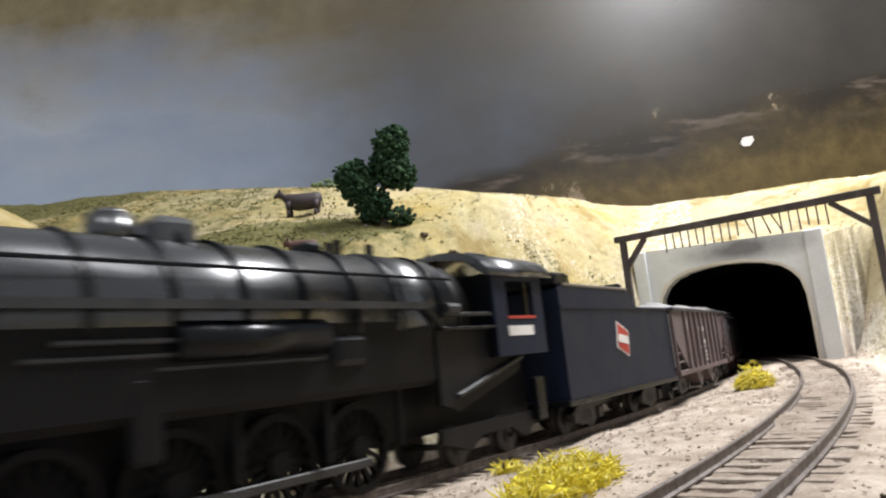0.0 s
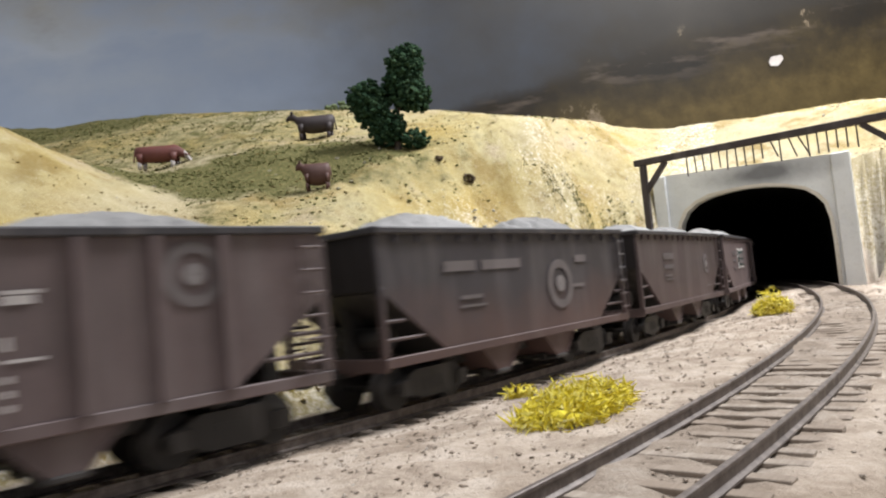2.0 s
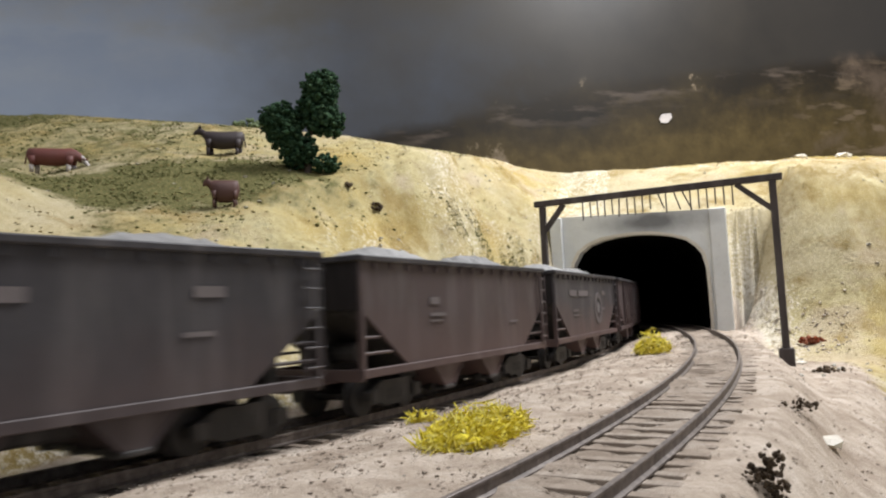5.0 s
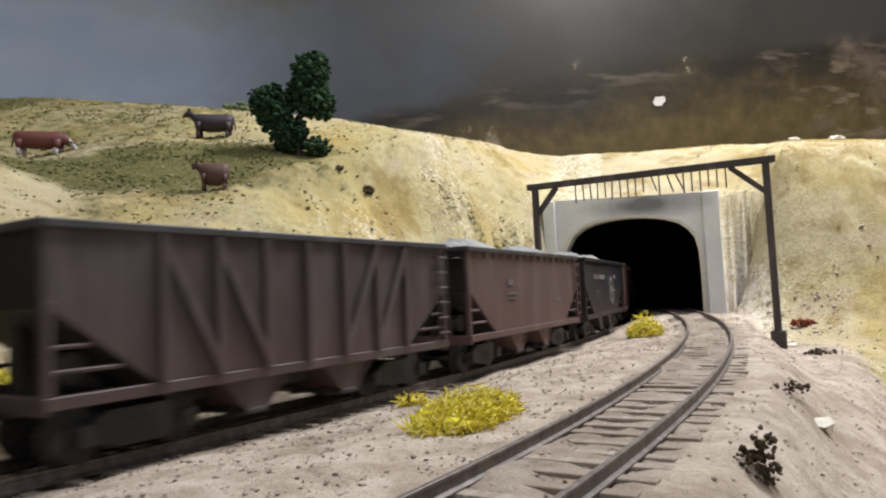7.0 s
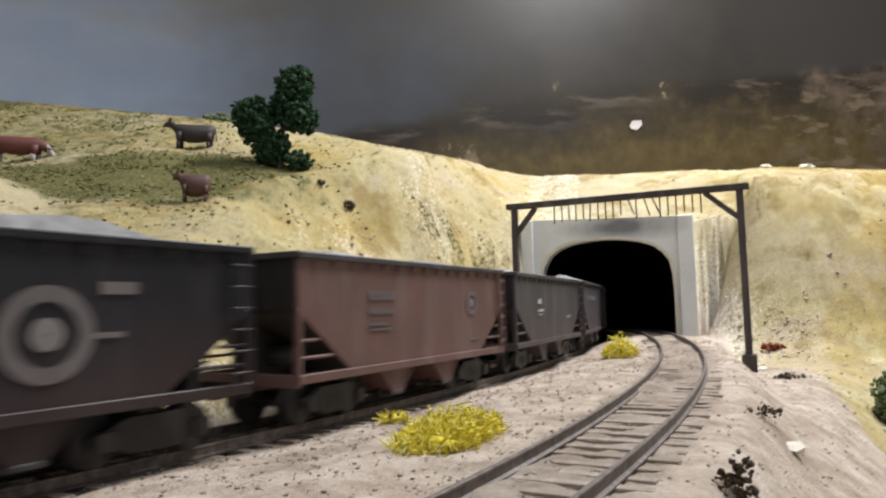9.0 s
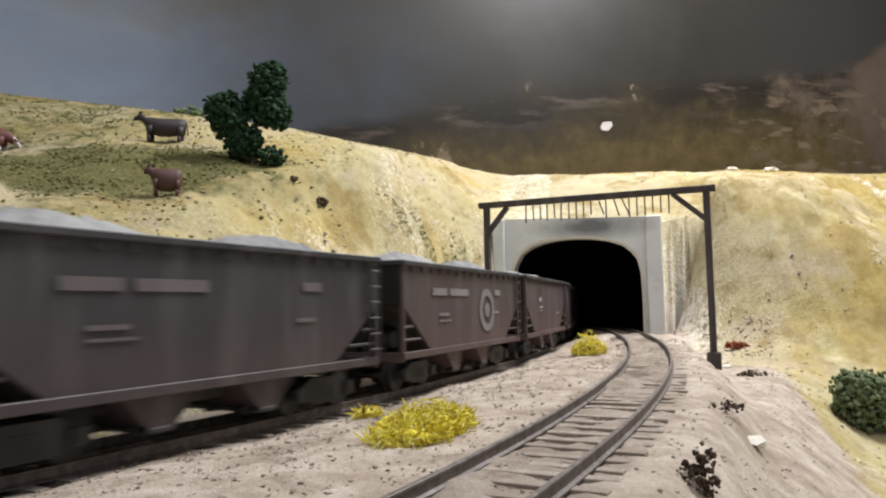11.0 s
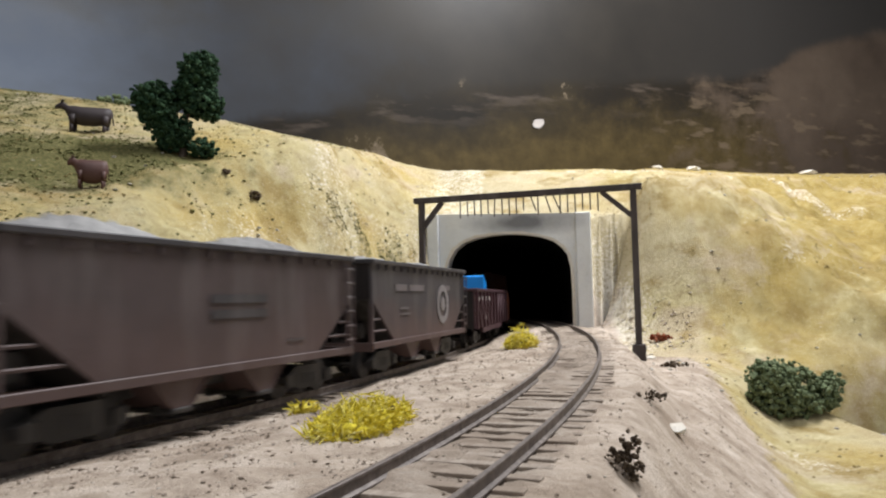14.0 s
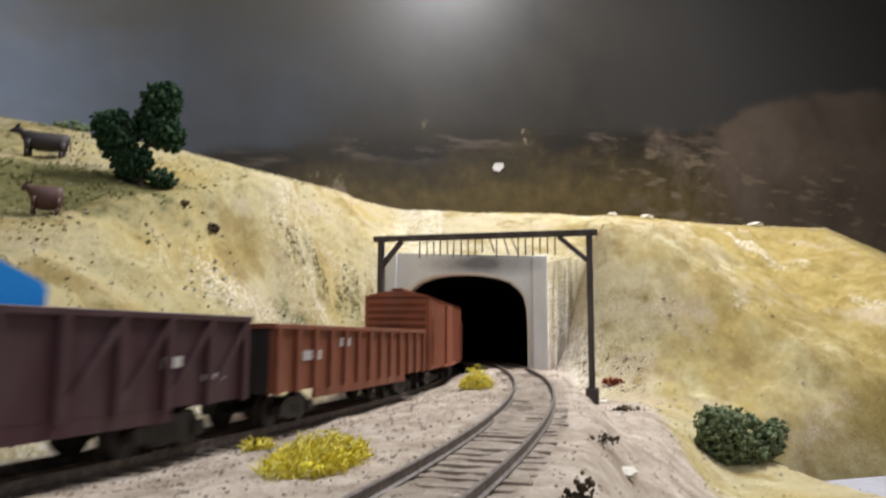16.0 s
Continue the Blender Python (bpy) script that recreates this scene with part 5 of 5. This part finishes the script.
M_LEAF = leafy("dark_green_foam_foliage", [(0.024, 0.060, 0.030), (0.042, 0.095, 0.045), (0.072, 0.140, 0.066), (0.11, 0.185, 0.095)])
M_BUSH = leafy("mid_green_foam_foliage", [(0.15, 0.195, 0.100), (0.22, 0.270, 0.145), (0.30, 0.350, 0.205)], deep=0.6)
M_YELLOW = leafy("bright_yellow_turf", [(0.68, 0.56, 0.04), (0.85, 0.74, 0.09), (0.90, 0.83, 0.24), (0.92, 0.90, 0.55)], deep=1.05)
M_TUFT = leafy("olive_grass_scatter", [(0.14, 0.145, 0.055), (0.20, 0.195, 0.075), (0.27, 0.25, 0.10), (0.36, 0.32, 0.15)], deep=0.85)
M_STRAW = leafy("straw_scatter", [(0.24, 0.18, 0.07), (0.42, 0.32, 0.13), (0.58, 0.48, 0.24), (0.72, 0.65, 0.44)], deep=0.8)
M_GRAVEL = leafy("pale_ballast_gravel", [(0.27, 0.21, 0.16), (0.42, 0.355, 0.295), (0.54, 0.47, 0.40), (0.72, 0.66, 0.58)], deep=0.85)
M_STONE = leafy("white_plaster_chips", [(0.56, 0.50, 0.40), (0.72, 0.68, 0.58), (0.82, 0.80, 0.74)])
M_PINK = leafy("pinkish_plaster_rubble", [(0.50, 0.42, 0.35), (0.66, 0.58, 0.50), (0.80, 0.74, 0.68)], deep=0.8)
M_CLOD = leafy("brown_earth_clods", [(0.17, 0.12, 0.055), (0.27, 0.20, 0.09), (0.38, 0.30, 0.15)], deep=0.8)
M_WEED = leafy("dark_brown_weed", [(0.095, 0.068, 0.045), (0.15, 0.11, 0.075), (0.24, 0.18, 0.12)])
M_RUST = leafy("rusty_red_scatter", [(0.30, 0.07, 0.035), (0.44, 0.13, 0.06), (0.52, 0.26, 0.16)])
M_BARK = paint("brown_bark", (0.10, 0.07, 0.05), rough=0.9)
M_COW = paint("dark_grey_brown_cow", (0.046, 0.033, 0.034), rough=0.6, dusty=0.03)
M_CALF = paint("red_brown_calf", (0.105, 0.048, 0.038), rough=0.6, dusty=0.03)
M_HEREFORD = paint("hereford_red", (0.165, 0.050, 0.040), rough=0.6, dusty=0.1)
M_COWWHITE = paint("cow_white", (0.55, 0.50, 0.47), rough=0.7, dusty=0.2)
M_FASCIA = paint("pale_grey_board", (0.42, 0.41, 0.45), rough=0.6, dusty=0.1)

ICO = []


def ico_template():
    if not ICO:
        bm = B()
        bmesh.ops.create_icosphere(bm, subdivisions=2, radius=1)
        bm.verts.index_update()
        ICO.append(([v.co.copy() for v in bm.verts], [[v.index for v in f.verts] for f in bm.faces]))
        bm.free()
        bm = B()
        bmesh.ops.create_icosphere(bm, subdivisions=1, radius=1)
        bm.verts.index_update()
        ICO.append(([v.co.copy() for v in bm.verts], [[v.index for v in f.verts] for f in bm.faces]))
        bm.free()
    return ICO


OCTA = ([Vector(v) for v in ((1, 0, 0), (-1, 0, 0), (0, 1, 0), (0, -1, 0), (0, 0, 1), (0, 0, -1))],
        [(0, 2, 4), (2, 1, 4), (1, 3, 4), (3, 0, 4), (2, 0, 5), (1, 2, 5), (3, 1, 5), (0, 3, 5)])


def lumps(name, items, material, template, jitter, rnd, parent=None, smooth_faces=False):
    """One mesh of many rough lumps: items are (centre, (rx, ry, rz))."""
    vs, fs = [], []
    tv, tf = template
    for c, r in items:
        k = len(vs)
        q = Euler((rnd.uniform(0, 6), rnd.uniform(0, 6), rnd.uniform(0, 6))).to_matrix()
        for v in tv:
            w = q @ v
            j = 1 + rnd.uniform(-jitter, jitter)
            vs.append((c[0] + w.x * r[0] * j, c[1] + w.y * r[1] * j, c[2] + w.z * r[2] * j))
        fs += [[i + k for i in f] for f in tf]
    me = bpy.data.meshes.new(name)
    me.from_pydata(vs, [], fs)
    me.materials.append(material)
    ob = new(name, me)
    if parent:
        ob.parent = parent
    return ob


def foliage(root, lobes, count, size, material, seed):
    rnd = random.Random(seed)
    items = []
    vol = sum(a * b * c for _, (a, b, c) in lobes)
    for (cx, cy, cz), (a, b, c) in lobes:
        for _ in range(int(count * a * b * c / vol) + 6):
            v = Vector((rnd.gauss(0, 1), rnd.gauss(0, 1), rnd.gauss(0, 1))).normalized()
            k = rnd.uniform(0.55, 1.02) if rnd.random() < 0.8 else rnd.uniform(0.95, 1.18)
            s = size * rnd.uniform(0.5, 1.15)
            items.append(((cx + v.x * a * k, cy + v.y * b * k, cz + v.z * c * k), (s, s, s * rnd.uniform(0.7, 1.1))))
    return lumps("crown", items, material, ico_template()[1], 0.42, rnd, root)


def on_land(x, y):
    return Vector((x, y, land(x, y)[0]))


def tree():
    p = on_land(-0.0275, 0.3895)
    root = tagged(new("tree"), "bushy dark green model tree of foam foliage on the hill", "tree")
    root.location = p
    root.scale = (0.97, 1, 0.93)
    bm = B()
    bmesh.ops.create_cone(bm, cap_ends=True, segments=9, radius1=0.0024, radius2=0.0014, depth=0.022, matrix=Matrix.Translation((0, 0, 0.009)))
    bar(bm, (0, 0, 0.016), (0.007, 0.001, 0.040), 0.0010)
    bar(bm, (0, 0, 0.012), (-0.012, 0.000, 0.028), 0.0009)
    bar(bm, (0.007, 0.001, 0.036), (0.010, 0.002, 0.052), 0.0006)
    part("trunk", bm, M_BARK, root)
    lobes = [((0.0085, 0, 0.0490), (0.0105, 0.009, 0.0125)), ((0.0060, 0.001, 0.0370), (0.0110, 0.010, 0.0120)), ((0.0130, -0.001, 0.0300), (0.0085, 0.008, 0.0085)),
             ((-0.0150, 0, 0.0320), (0.0115, 0.010, 0.0100)), ((-0.0130, -0.001, 0.0230), (0.0100, 0.009, 0.0090)), ((-0.0050, 0, 0.0130), (0.0100, 0.009, 0.0100)),
             ((0.0100, -0.003, 0.0040), (0.0078, 0.006, 0.0055)), ((0.0120, 0.001, 0.0590), (0.0050, 0.005, 0.0040))]
    foliage(root, lobes, 3600, 0.0015, M_LEAF, 5)


tree()


def bush(p, lobes, count, size, label, material, seed):
    root = tagged(new("bush"), label, "bush")
    root.location = p
    if count > 300:
        for a in range(4):
            part("stem", bar(B(), (0, 0, -0.002), (0.008 * math.cos(a * 1.6), 0.006 * math.sin(a * 1.6), 0.012), 0.0007), M_BARK, root)
    foliage(root, lobes, count, size, material, seed)


bush(Vector((0.2485, 0.258, -0.0365)), [((-0.009, 0, 0.013), (0.0120, 0.011, 0.0110)), ((-0.011, 0.001, 0.021), (0.0105, 0.010, 0.0080)), ((0.003, 0.002, 0.022), (0.0075, 0.008, 0.0050)), ((0.004, -0.002, 0.008), (0.0090, 0.008, 0.0060)), ((0.0175, 0, 0.0125), (0.0085, 0.008, 0.0078)), ((0.0215, -0.001, 0.0185), (0.0050, 0.005, 0.0042))],
     1900, 0.0013, "round mid-green foam bush in the gully beside the bench", M_BUSH, 11)
bush(on_land(-0.092, 0.596), [((0, 0, 0.003), (0.012, 0.006, 0.0035))], 60, 0.0022, "low grey-green shrub on the hill crest", M_BUSH, 12)
bush(on_land(0.0094, 0.3767), [((0, 0, 0.002), (0.0035, 0.003, 0.0022))], 26, 0.0013, "small dark weed on the slope", M_WEED, 13)
bush(on_land(-0.005, 0.374), [((0, 0, 0.001), (0.0022, 0.002, 0.0014))], 14, 0.0010, "tiny dark weed on the slope", M_WEED, 14)
bush(on_land(0.0603, 0.0885), [((0, 0, 0.001), (0.0030, 0.003, 0.0030)), ((0.001, 0, 0.004), (0.0020, 0.002, 0.0024))], 110, 0.0005, "dark brown dry weed beside the outer track", M_WEED, 15)
bush(on_land(0.104, 0.150), [((0, 0, 0.001), (0.0050, 0.003, 0.0016)), ((-0.004, 0.004, 0.001), (0.004, 0.003, 0.0012))], 80, 0.0005, "dark brown dry weed on the bench", M_WEED, 16)
bush(on_land(0.205, 0.285), [((0, 0, 0.001), (0.007, 0.004, 0.0012))], 30, 0.0010, "thin dark weed on the bench", M_WEED, 17)
bush(on_land(0.241, 0.353), [((0, 0, 0.0015), (0.0060, 0.003, 0.0022)), ((0.004, -0.001, 0.001), (0.004, 0.003, 0.0014))], 70, 0.0011, "low rusty red scatter clump at the slope's foot", M_RUST, 18)


def turf(p, spread, count, height, label, seed):
    """A clump of curled yellow fibres."""
    root = tagged(new("flower_clump"), label, "flower clump", group="yellow flower clumps")
    root.location = p
    rnd = random.Random(seed)
    vs, fs = [], []
    for _ in range(count):
        a, k = rnd.uniform(0, 6.283), math.sqrt(rnd.random())
        x, y = spread[0] * k * math.cos(a), spread[1] * k * math.sin(a)
        ang = spread[2]
        x, y = x * math.cos(ang) - y * math.sin(ang), x * math.sin(ang) + y * math.cos(ang)
        z = rnd.uniform(-0.001, height * (1 - 0.7 * k * k)) * rnd.uniform(0.5, 1)
        dirn = Vector((rnd.gauss(0, 1), rnd.gauss(0, 1), rnd.gauss(0.35, 0.6))).normalized()
        bend = Vector((rnd.gauss(0, 1), rnd.gauss(0, 1), rnd.gauss(-0.2, 0.5))).normalized()
        ln, r = rnd.uniform(0.0013, 0.0032), rnd.uniform(0.00014, 0.00030)
        n1 = dirn.cross(Vector((0.3, 0.5, 0.8))).normalized()
        n2 = dirn.cross(n1)
        q = Vector((x, y, z))
        k0 = len(vs)
        for i in range(3):
            c = q + dirn * ln * i / 2 + bend * ln * 0.35 * (i / 2) ** 2
            rr = r * (1, 0.9, 0.35)[i]
            vs += [c + n1 * rr, c - n1 * rr * 0.5 + n2 * rr * 0.87, c - n1 * rr * 0.5 - n2 * rr * 0.87]
        for i in range(2):
            for j in range(3):
                fs.append((k0 + i * 3 + j, k0 + i * 3 + (j + 1) % 3, k0 + i * 3 + 3 + (j + 1) % 3, k0 + i * 3 + 3 + j))
    me = bpy.data.meshes.new("fibres")
    me.from_pydata(vs, [], fs)
    me.materials.append(M_YELLOW)
    f = new("turf", me)
    f.parent = root
    core = [((rnd.uniform(-0.7, 0.7) * spread[0], rnd.uniform(-0.7, 0.7) * spread[1], rnd.uniform(0, height * 0.35)), (0.0016, 0.0016, 0.0012)) for _ in range(count // 26)]
    core = [((c[0] * math.cos(spread[2]) - c[1] * math.sin(spread[2]), c[0] * math.sin(spread[2]) + c[1] * math.cos(spread[2]), c[2]), r) for c, r in core]
    lumps("clump_base", core, M_YELLOW, ico_template()[1], 0.35, rnd, root)
    twigs = [((rnd.uniform(-0.5, 0.5) * spread[0], rnd.uniform(-0.9, -0.2) * spread[1], rnd.uniform(0.001, height * 0.6)), (0.0006, 0.0005, 0.0008)) for _ in range(5)]
    lumps("twigs", twigs, M_WEED, OCTA, 0.3, rnd, root)
    return root


turf(on_land(0.0236, 0.1290) - UP * 0.0008, (0.0180, 0.0085, 0.95), 2300, 0.0070, "bright yellow flower turf clump between the tracks", 21)
turf(on_land(0.0158, 0.1640), (0.0035, 0.0030, 0.0), 170, 0.0035, "small bright yellow flower tuft between the tracks", 22)
turf(on_land(0.1310, 0.3010), (0.0105, 0.0075, 0.9), 1000, 0.0115, "bright yellow flower clump near the tunnel mouth", 23)
turf(on_land(-0.052, 0.185), (0.0100, 0.0060, 0.9), 260, 0.0050, "yellow flower turf behind the inner track", 24)
turf(on_land(-0.080, 0.155), (0.0100, 0.0060, 0.9), 260, 0.0060, "yellow flower turf behind the inner track", 25)


def cow(place, yaw, scale, hide, white, grazing, label, category="cow"):
    """A cast cow figure: lofted trunk, neck and head, four legs, ears, tail; one mesh."""
    bm = B()
    head = [(-0.0085, 0.0112, 0.0022, 0.0030), (-0.0108, 0.0135, 0.0016, 0.0021), (-0.0125, 0.0142, 0.0016, 0.0019), (-0.0146, 0.0133, 0.0012, 0.0013), (-0.0156, 0.0128, 0.0008, 0.0009)]
    if grazing:
        head = [(-0.0090, 0.0098, 0.0023, 0.0032), (-0.0115, 0.0080, 0.0018, 0.0024), (-0.0135, 0.0055, 0.0016, 0.0020), (-0.0150, 0.0032, 0.0013, 0.0015), (-0.0158, 0.0020, 0.0009, 0.0010)]
    rings = [(0.0142, 0.0112, 0.0008, 0.0014), (0.0132, 0.0100, 0.0028, 0.0042), (0.0095, 0.0094, 0.0036, 0.0049), (0.0040, 0.0090, 0.0042, 0.0052), (-0.0020, 0.0090, 0.0041, 0.0051), (-0.0062, 0.0098, 0.0033, 0.0046)] + head
    if category == "calf":
        rings = [(x, z, ry, rz * 1.22) for x, z, ry, rz in rings]
    seg = 12
    prev = None
    white_from = len(rings) - 3
    for k, (x, z, ry, rz) in enumerate(rings):
        ring = [bm.verts.new((x, ry * math.cos(2 * math.pi * i / seg), z + rz * math.sin(2 * math.pi * i / seg))) for i in range(seg)]
        if prev:
            for i in range(seg):
                f = bm.faces.new((prev[i], prev[(i + 1) % seg], ring[(i + 1) % seg], ring[i]))
                f.material_index = 1 if white and k >= white_from else 0
        else:
            bm.faces.new(ring[::-1])
        prev = ring
    bm.faces.new(prev).material_index = 1 if white else 0
    for x, y in ((0.0112, 0.0020), (0.0104, -0.0020), (-0.0058, 0.0020), (-0.0066, -0.0020)):
        lean = 0.0008 if y > 0 else -0.0008
        for (z0, r0), (z1, r1), dx in (((0.0090, 0.0024), (0.0040, 0.0013), 0), ((0.0044, 0.0013), (0.0, 0.0010), lean)):
            k0 = len(bm.faces)
            q = Matrix.Translation((x + dx * 0.5, y, (z0 + z1) / 2))
            r = bmesh.ops.create_cone(bm, cap_ends=True, segments=7, radius1=r1, radius2=r0, depth=z0 - z1, matrix=q)
            if white and z1 == 0:
                for v in r["verts"]:
                    for f in v.link_faces:
                        f.material_index = 1
    hx, hz = rings[-3][0], rings[-3][1]
    for s in (-1, 1):
        beam(bm, (hx + 0.0006, s * 0.0010, hz + 0.0014), (hx + 0.0012, s * 0.0030, hz + 0.0022), 0.0010, 0.0006)
        bar(bm, (hx, s * 0.0008, hz + 0.0016), (hx - 0.0002, s * 0.0012, hz + 0.0026), 0.0003, 5)
    bar(bm, (0.0140, 0, 0.0128), (0.0150, 0, 0.0050), 0.0004, 5)
    bmesh.ops.recalc_face_normals(bm, faces=bm.faces)
    for f in bm.faces:
        f.smooth = True
    bm.transform(Matrix.Diagonal((*scale, 1)))
    ob = part("cow" if category == "cow" else "calf", bm, [hide, M_COWWHITE])
    ob.matrix_basis = Matrix.Translation(place) @ pose(0, 0, 0, 0, 0, yaw)
    return tagged(ob, label, category, group="cattle on the hill")


cow(on_land(-0.0835, 0.4305), 6, (1.00, 1.1, 1.10), M_COW, False, False, "dark grey-brown toy cow standing on the hill")
cow(on_land(-0.0635, 0.3298), 12, (0.55, 0.80, 0.86), M_CALF, False, False, "small red-brown toy calf standing on the hill", "calf")
cow(on_land(-0.1665, 0.4005), 188, (1.10, 1.05, 0.98), M_HEREFORD, True, True, "red toy cow with white face and legs, grazing")


# loose stones that can be told apart
def stones():
    rnd = random.Random(31)
    spots = [(0.1075, 0.1440, 0.0040), (0.215, 0.322, 0.0035), (0.58, 0.585, 0.010), (0.445, 0.590, 0.008), (0.40, 0.588, 0.006)]
    for x, y, r in spots:
        p = on_land(x, y)
        ob = lumps("rock", [((0, 0, r * 0.12), (r, r * 0.8, r * 0.38))], M_ROCK, ico_template()[1], 0.30, rnd)
        ob.location = p
        tagged(ob, "pale plaster rock half sunk in the scenery", "rock", group="plaster rocks")


stones()


def scatter(name, label, count, where, size, material, seed, flat=0.8, template=OCTA):
    rnd = random.Random(seed)
    items = []
    tries = 0
    while len(items) < count and tries < count * 12:
        tries += 1
        x, y = rnd.uniform(*where[0]), rnd.uniform(*where[1])
        z, cov = land(x, y)
        d, e = LR - math.hypot(x - LC[0], y - LC[1]), math.hypot(x - RC[0], y - RC[1]) - RR
        behind = (x - P0.x) * PN.x + (y - P0.y) * PN.y
        side = (x - P0.x) * PD.x + (y - P0.y) * PD.y
        if (behind > -0.004 and -0.106 < side < 0.016 and behind < 0.012) or rnd.random() > where[2](x, y, cov, d, e, behind):
            continue
        s = size[0] + (size[1] - size[0]) * rnd.random() ** 2.5
        items.append(((x, y, z + s * 0.2), (s, s * rnd.uniform(0.7, 1.2), s * flat * rnd.uniform(0.6, 1.2))))
    ob = lumps(name, items, material, template, 0.3, rnd)
    return tagged(ob, label, "ground cover", kind="stuff")


CLEAR = lambda d, e: (abs(d) > 0.0125 and abs(e) > 0.0125)
scatter("grass_tufts", "olive green foam grass scattered over the hill", 8500, ((-0.42, 0.12), (0.20, 0.60), lambda x, y, c, d, e, b: (0.001 + c[1] ** 2.2) if d > 0.035 and noise.noise(Vector((x * 38, y * 38, 1))) > -0.12 else 0), (0.0004, 0.0014), M_TUFT, 41, 0.55)
def thicket(x, y):
    """Density along the falling diagonal of the cut's face."""
    k = min(max((x - 0.050) / 0.060, 0.0), 1.0)
    off = math.hypot(x - (0.050 + 0.060 * k), y - (0.408 + 0.046 * k))
    return math.exp(-(off / (0.005 + 0.007 * k)) ** 2) if noise.noise(Vector((x * 110, y * 110, 4))) > -0.12 else 0


scatter("undergrowth", "sparse dark green undergrowth on the cut's face", 2200, ((0.03, 0.125), (0.38, 0.47), lambda x, y, c, d, e, b: thicket(x, y) if d > 0.02 else 0), (0.0003, 0.0009), M_TUFT, 47, 0.45)
scatter("straw_tufts", "straw-coloured foam scatter over the slopes", 9000, ((-0.45, 0.80), (0.18, 0.61), lambda x, y, c, d, e, b: 0.9 * (1 - c[0]) * (0.4 if b > 0 else 1) if (d > 0.03 or e > 0.04) and noise.noise(Vector((x * 30, y * 30, 7))) > -0.1 else 0), (0.0003, 0.0011), M_STRAW, 42, 0.4)
scatter("plaster_chips", "white plaster chips on the slopes", 900, ((-0.30, 0.75), (0.22, 0.60), lambda x, y, c, d, e, b: 0.05 + c[2] if d > 0.02 or e > 0.03 else 0), (0.0004, 0.0016), M_STONE, 43, 0.6)
CORNER = lambda x, y: (x - P0.x) * PD.x + (y - P0.y) * PD.y
scatter("rubble", "pale pinkish plaster rubble at the foot of the portal", 500, ((0.20, 0.32), (0.30, 0.46), lambda x, y, c, d, e, b: 1.0 if -0.075 < b < -0.003 and 0.016 < CORNER(x, y) < 0.075 and land(x, y)[0] < 0.030 and noise.noise(Vector((x * 60, y * 60, 2))) > -0.15 else 0), (0.0003, 0.0012), M_PINK, 48, 0.4, ico_template()[1])
scatter("earth_clods", "rough brown earth clods on the rock beside the portal", 160, ((0.20, 0.32), (0.36, 0.50), lambda x, y, c, d, e, b: 1.0 if -0.030 < b < 0.02 and 0.016 < CORNER(x, y) < 0.055 else 0), (0.0003, 0.0009), M_CLOD, 49, 0.4, ico_template()[1])
scatter("ballast_gravel", "pale gravel and dirt grains beside the tracks", 9000, ((-0.10, 0.24), (0.05, 0.44), lambda x, y, c, d, e, b: (1.0 if d <= 0 and e <= 0 else 0.30) if b < -0.004 and CLEAR(d, e) and c[0] > 0.3 else 0), (0.00016, 0.00062), M_GRAVEL, 44, 0.5)
scatter("track_ballast", "fine gravel between the ties of the tracks", 5200, ((-0.10, 0.23), (0.04, 0.44), lambda x, y, c, d, e, b: 1.0 if b < -0.004 and (abs(d) < 0.0125 or abs(e) < 0.0125) and abs(abs(e) - 0.0083) > 0.0022 and abs(abs(d) - 0.0083) > 0.0022 else 0), (0.0002, 0.00050), M_GRAVEL, 45, 0.38)
scatter("dark_specks", "small dark twigs and specks on the ground", 90, ((-0.20, 0.40), (0.07, 0.50), lambda x, y, c, d, e, b: 0.6 if b < -0.01 and CLEAR(d, e) else 0), (0.0003, 0.0008), M_WEED, 46, 0.4)


def wall_patch():
    bm = B()
    prism(bm, [(-0.0070, -0.0010), (-0.0040, 0.0045), (0.0060, 0.0055), (0.0075, 0.0010), (0.0020, -0.0050), (-0.0050, -0.0045)], -0.0006, 0.0)
    ob = part("paper_scrap", bm, M_WHITE)
    ob.location = (0.3252, 0.6998, 0.2168)
    tagged(ob, "torn white paper scrap stuck on the backdrop", "paper scrap")


wall_patch()


def edge_board():
    ob = part("fascia_board", box(B(), (0.284, -0.26, -0.062), (0.95, 0.262, -0.046), 0.002), M_FASCIA)
    tagged(ob, "pale grey board beyond the layout's edge", "board", kind="structure")


edge_board()


motions()
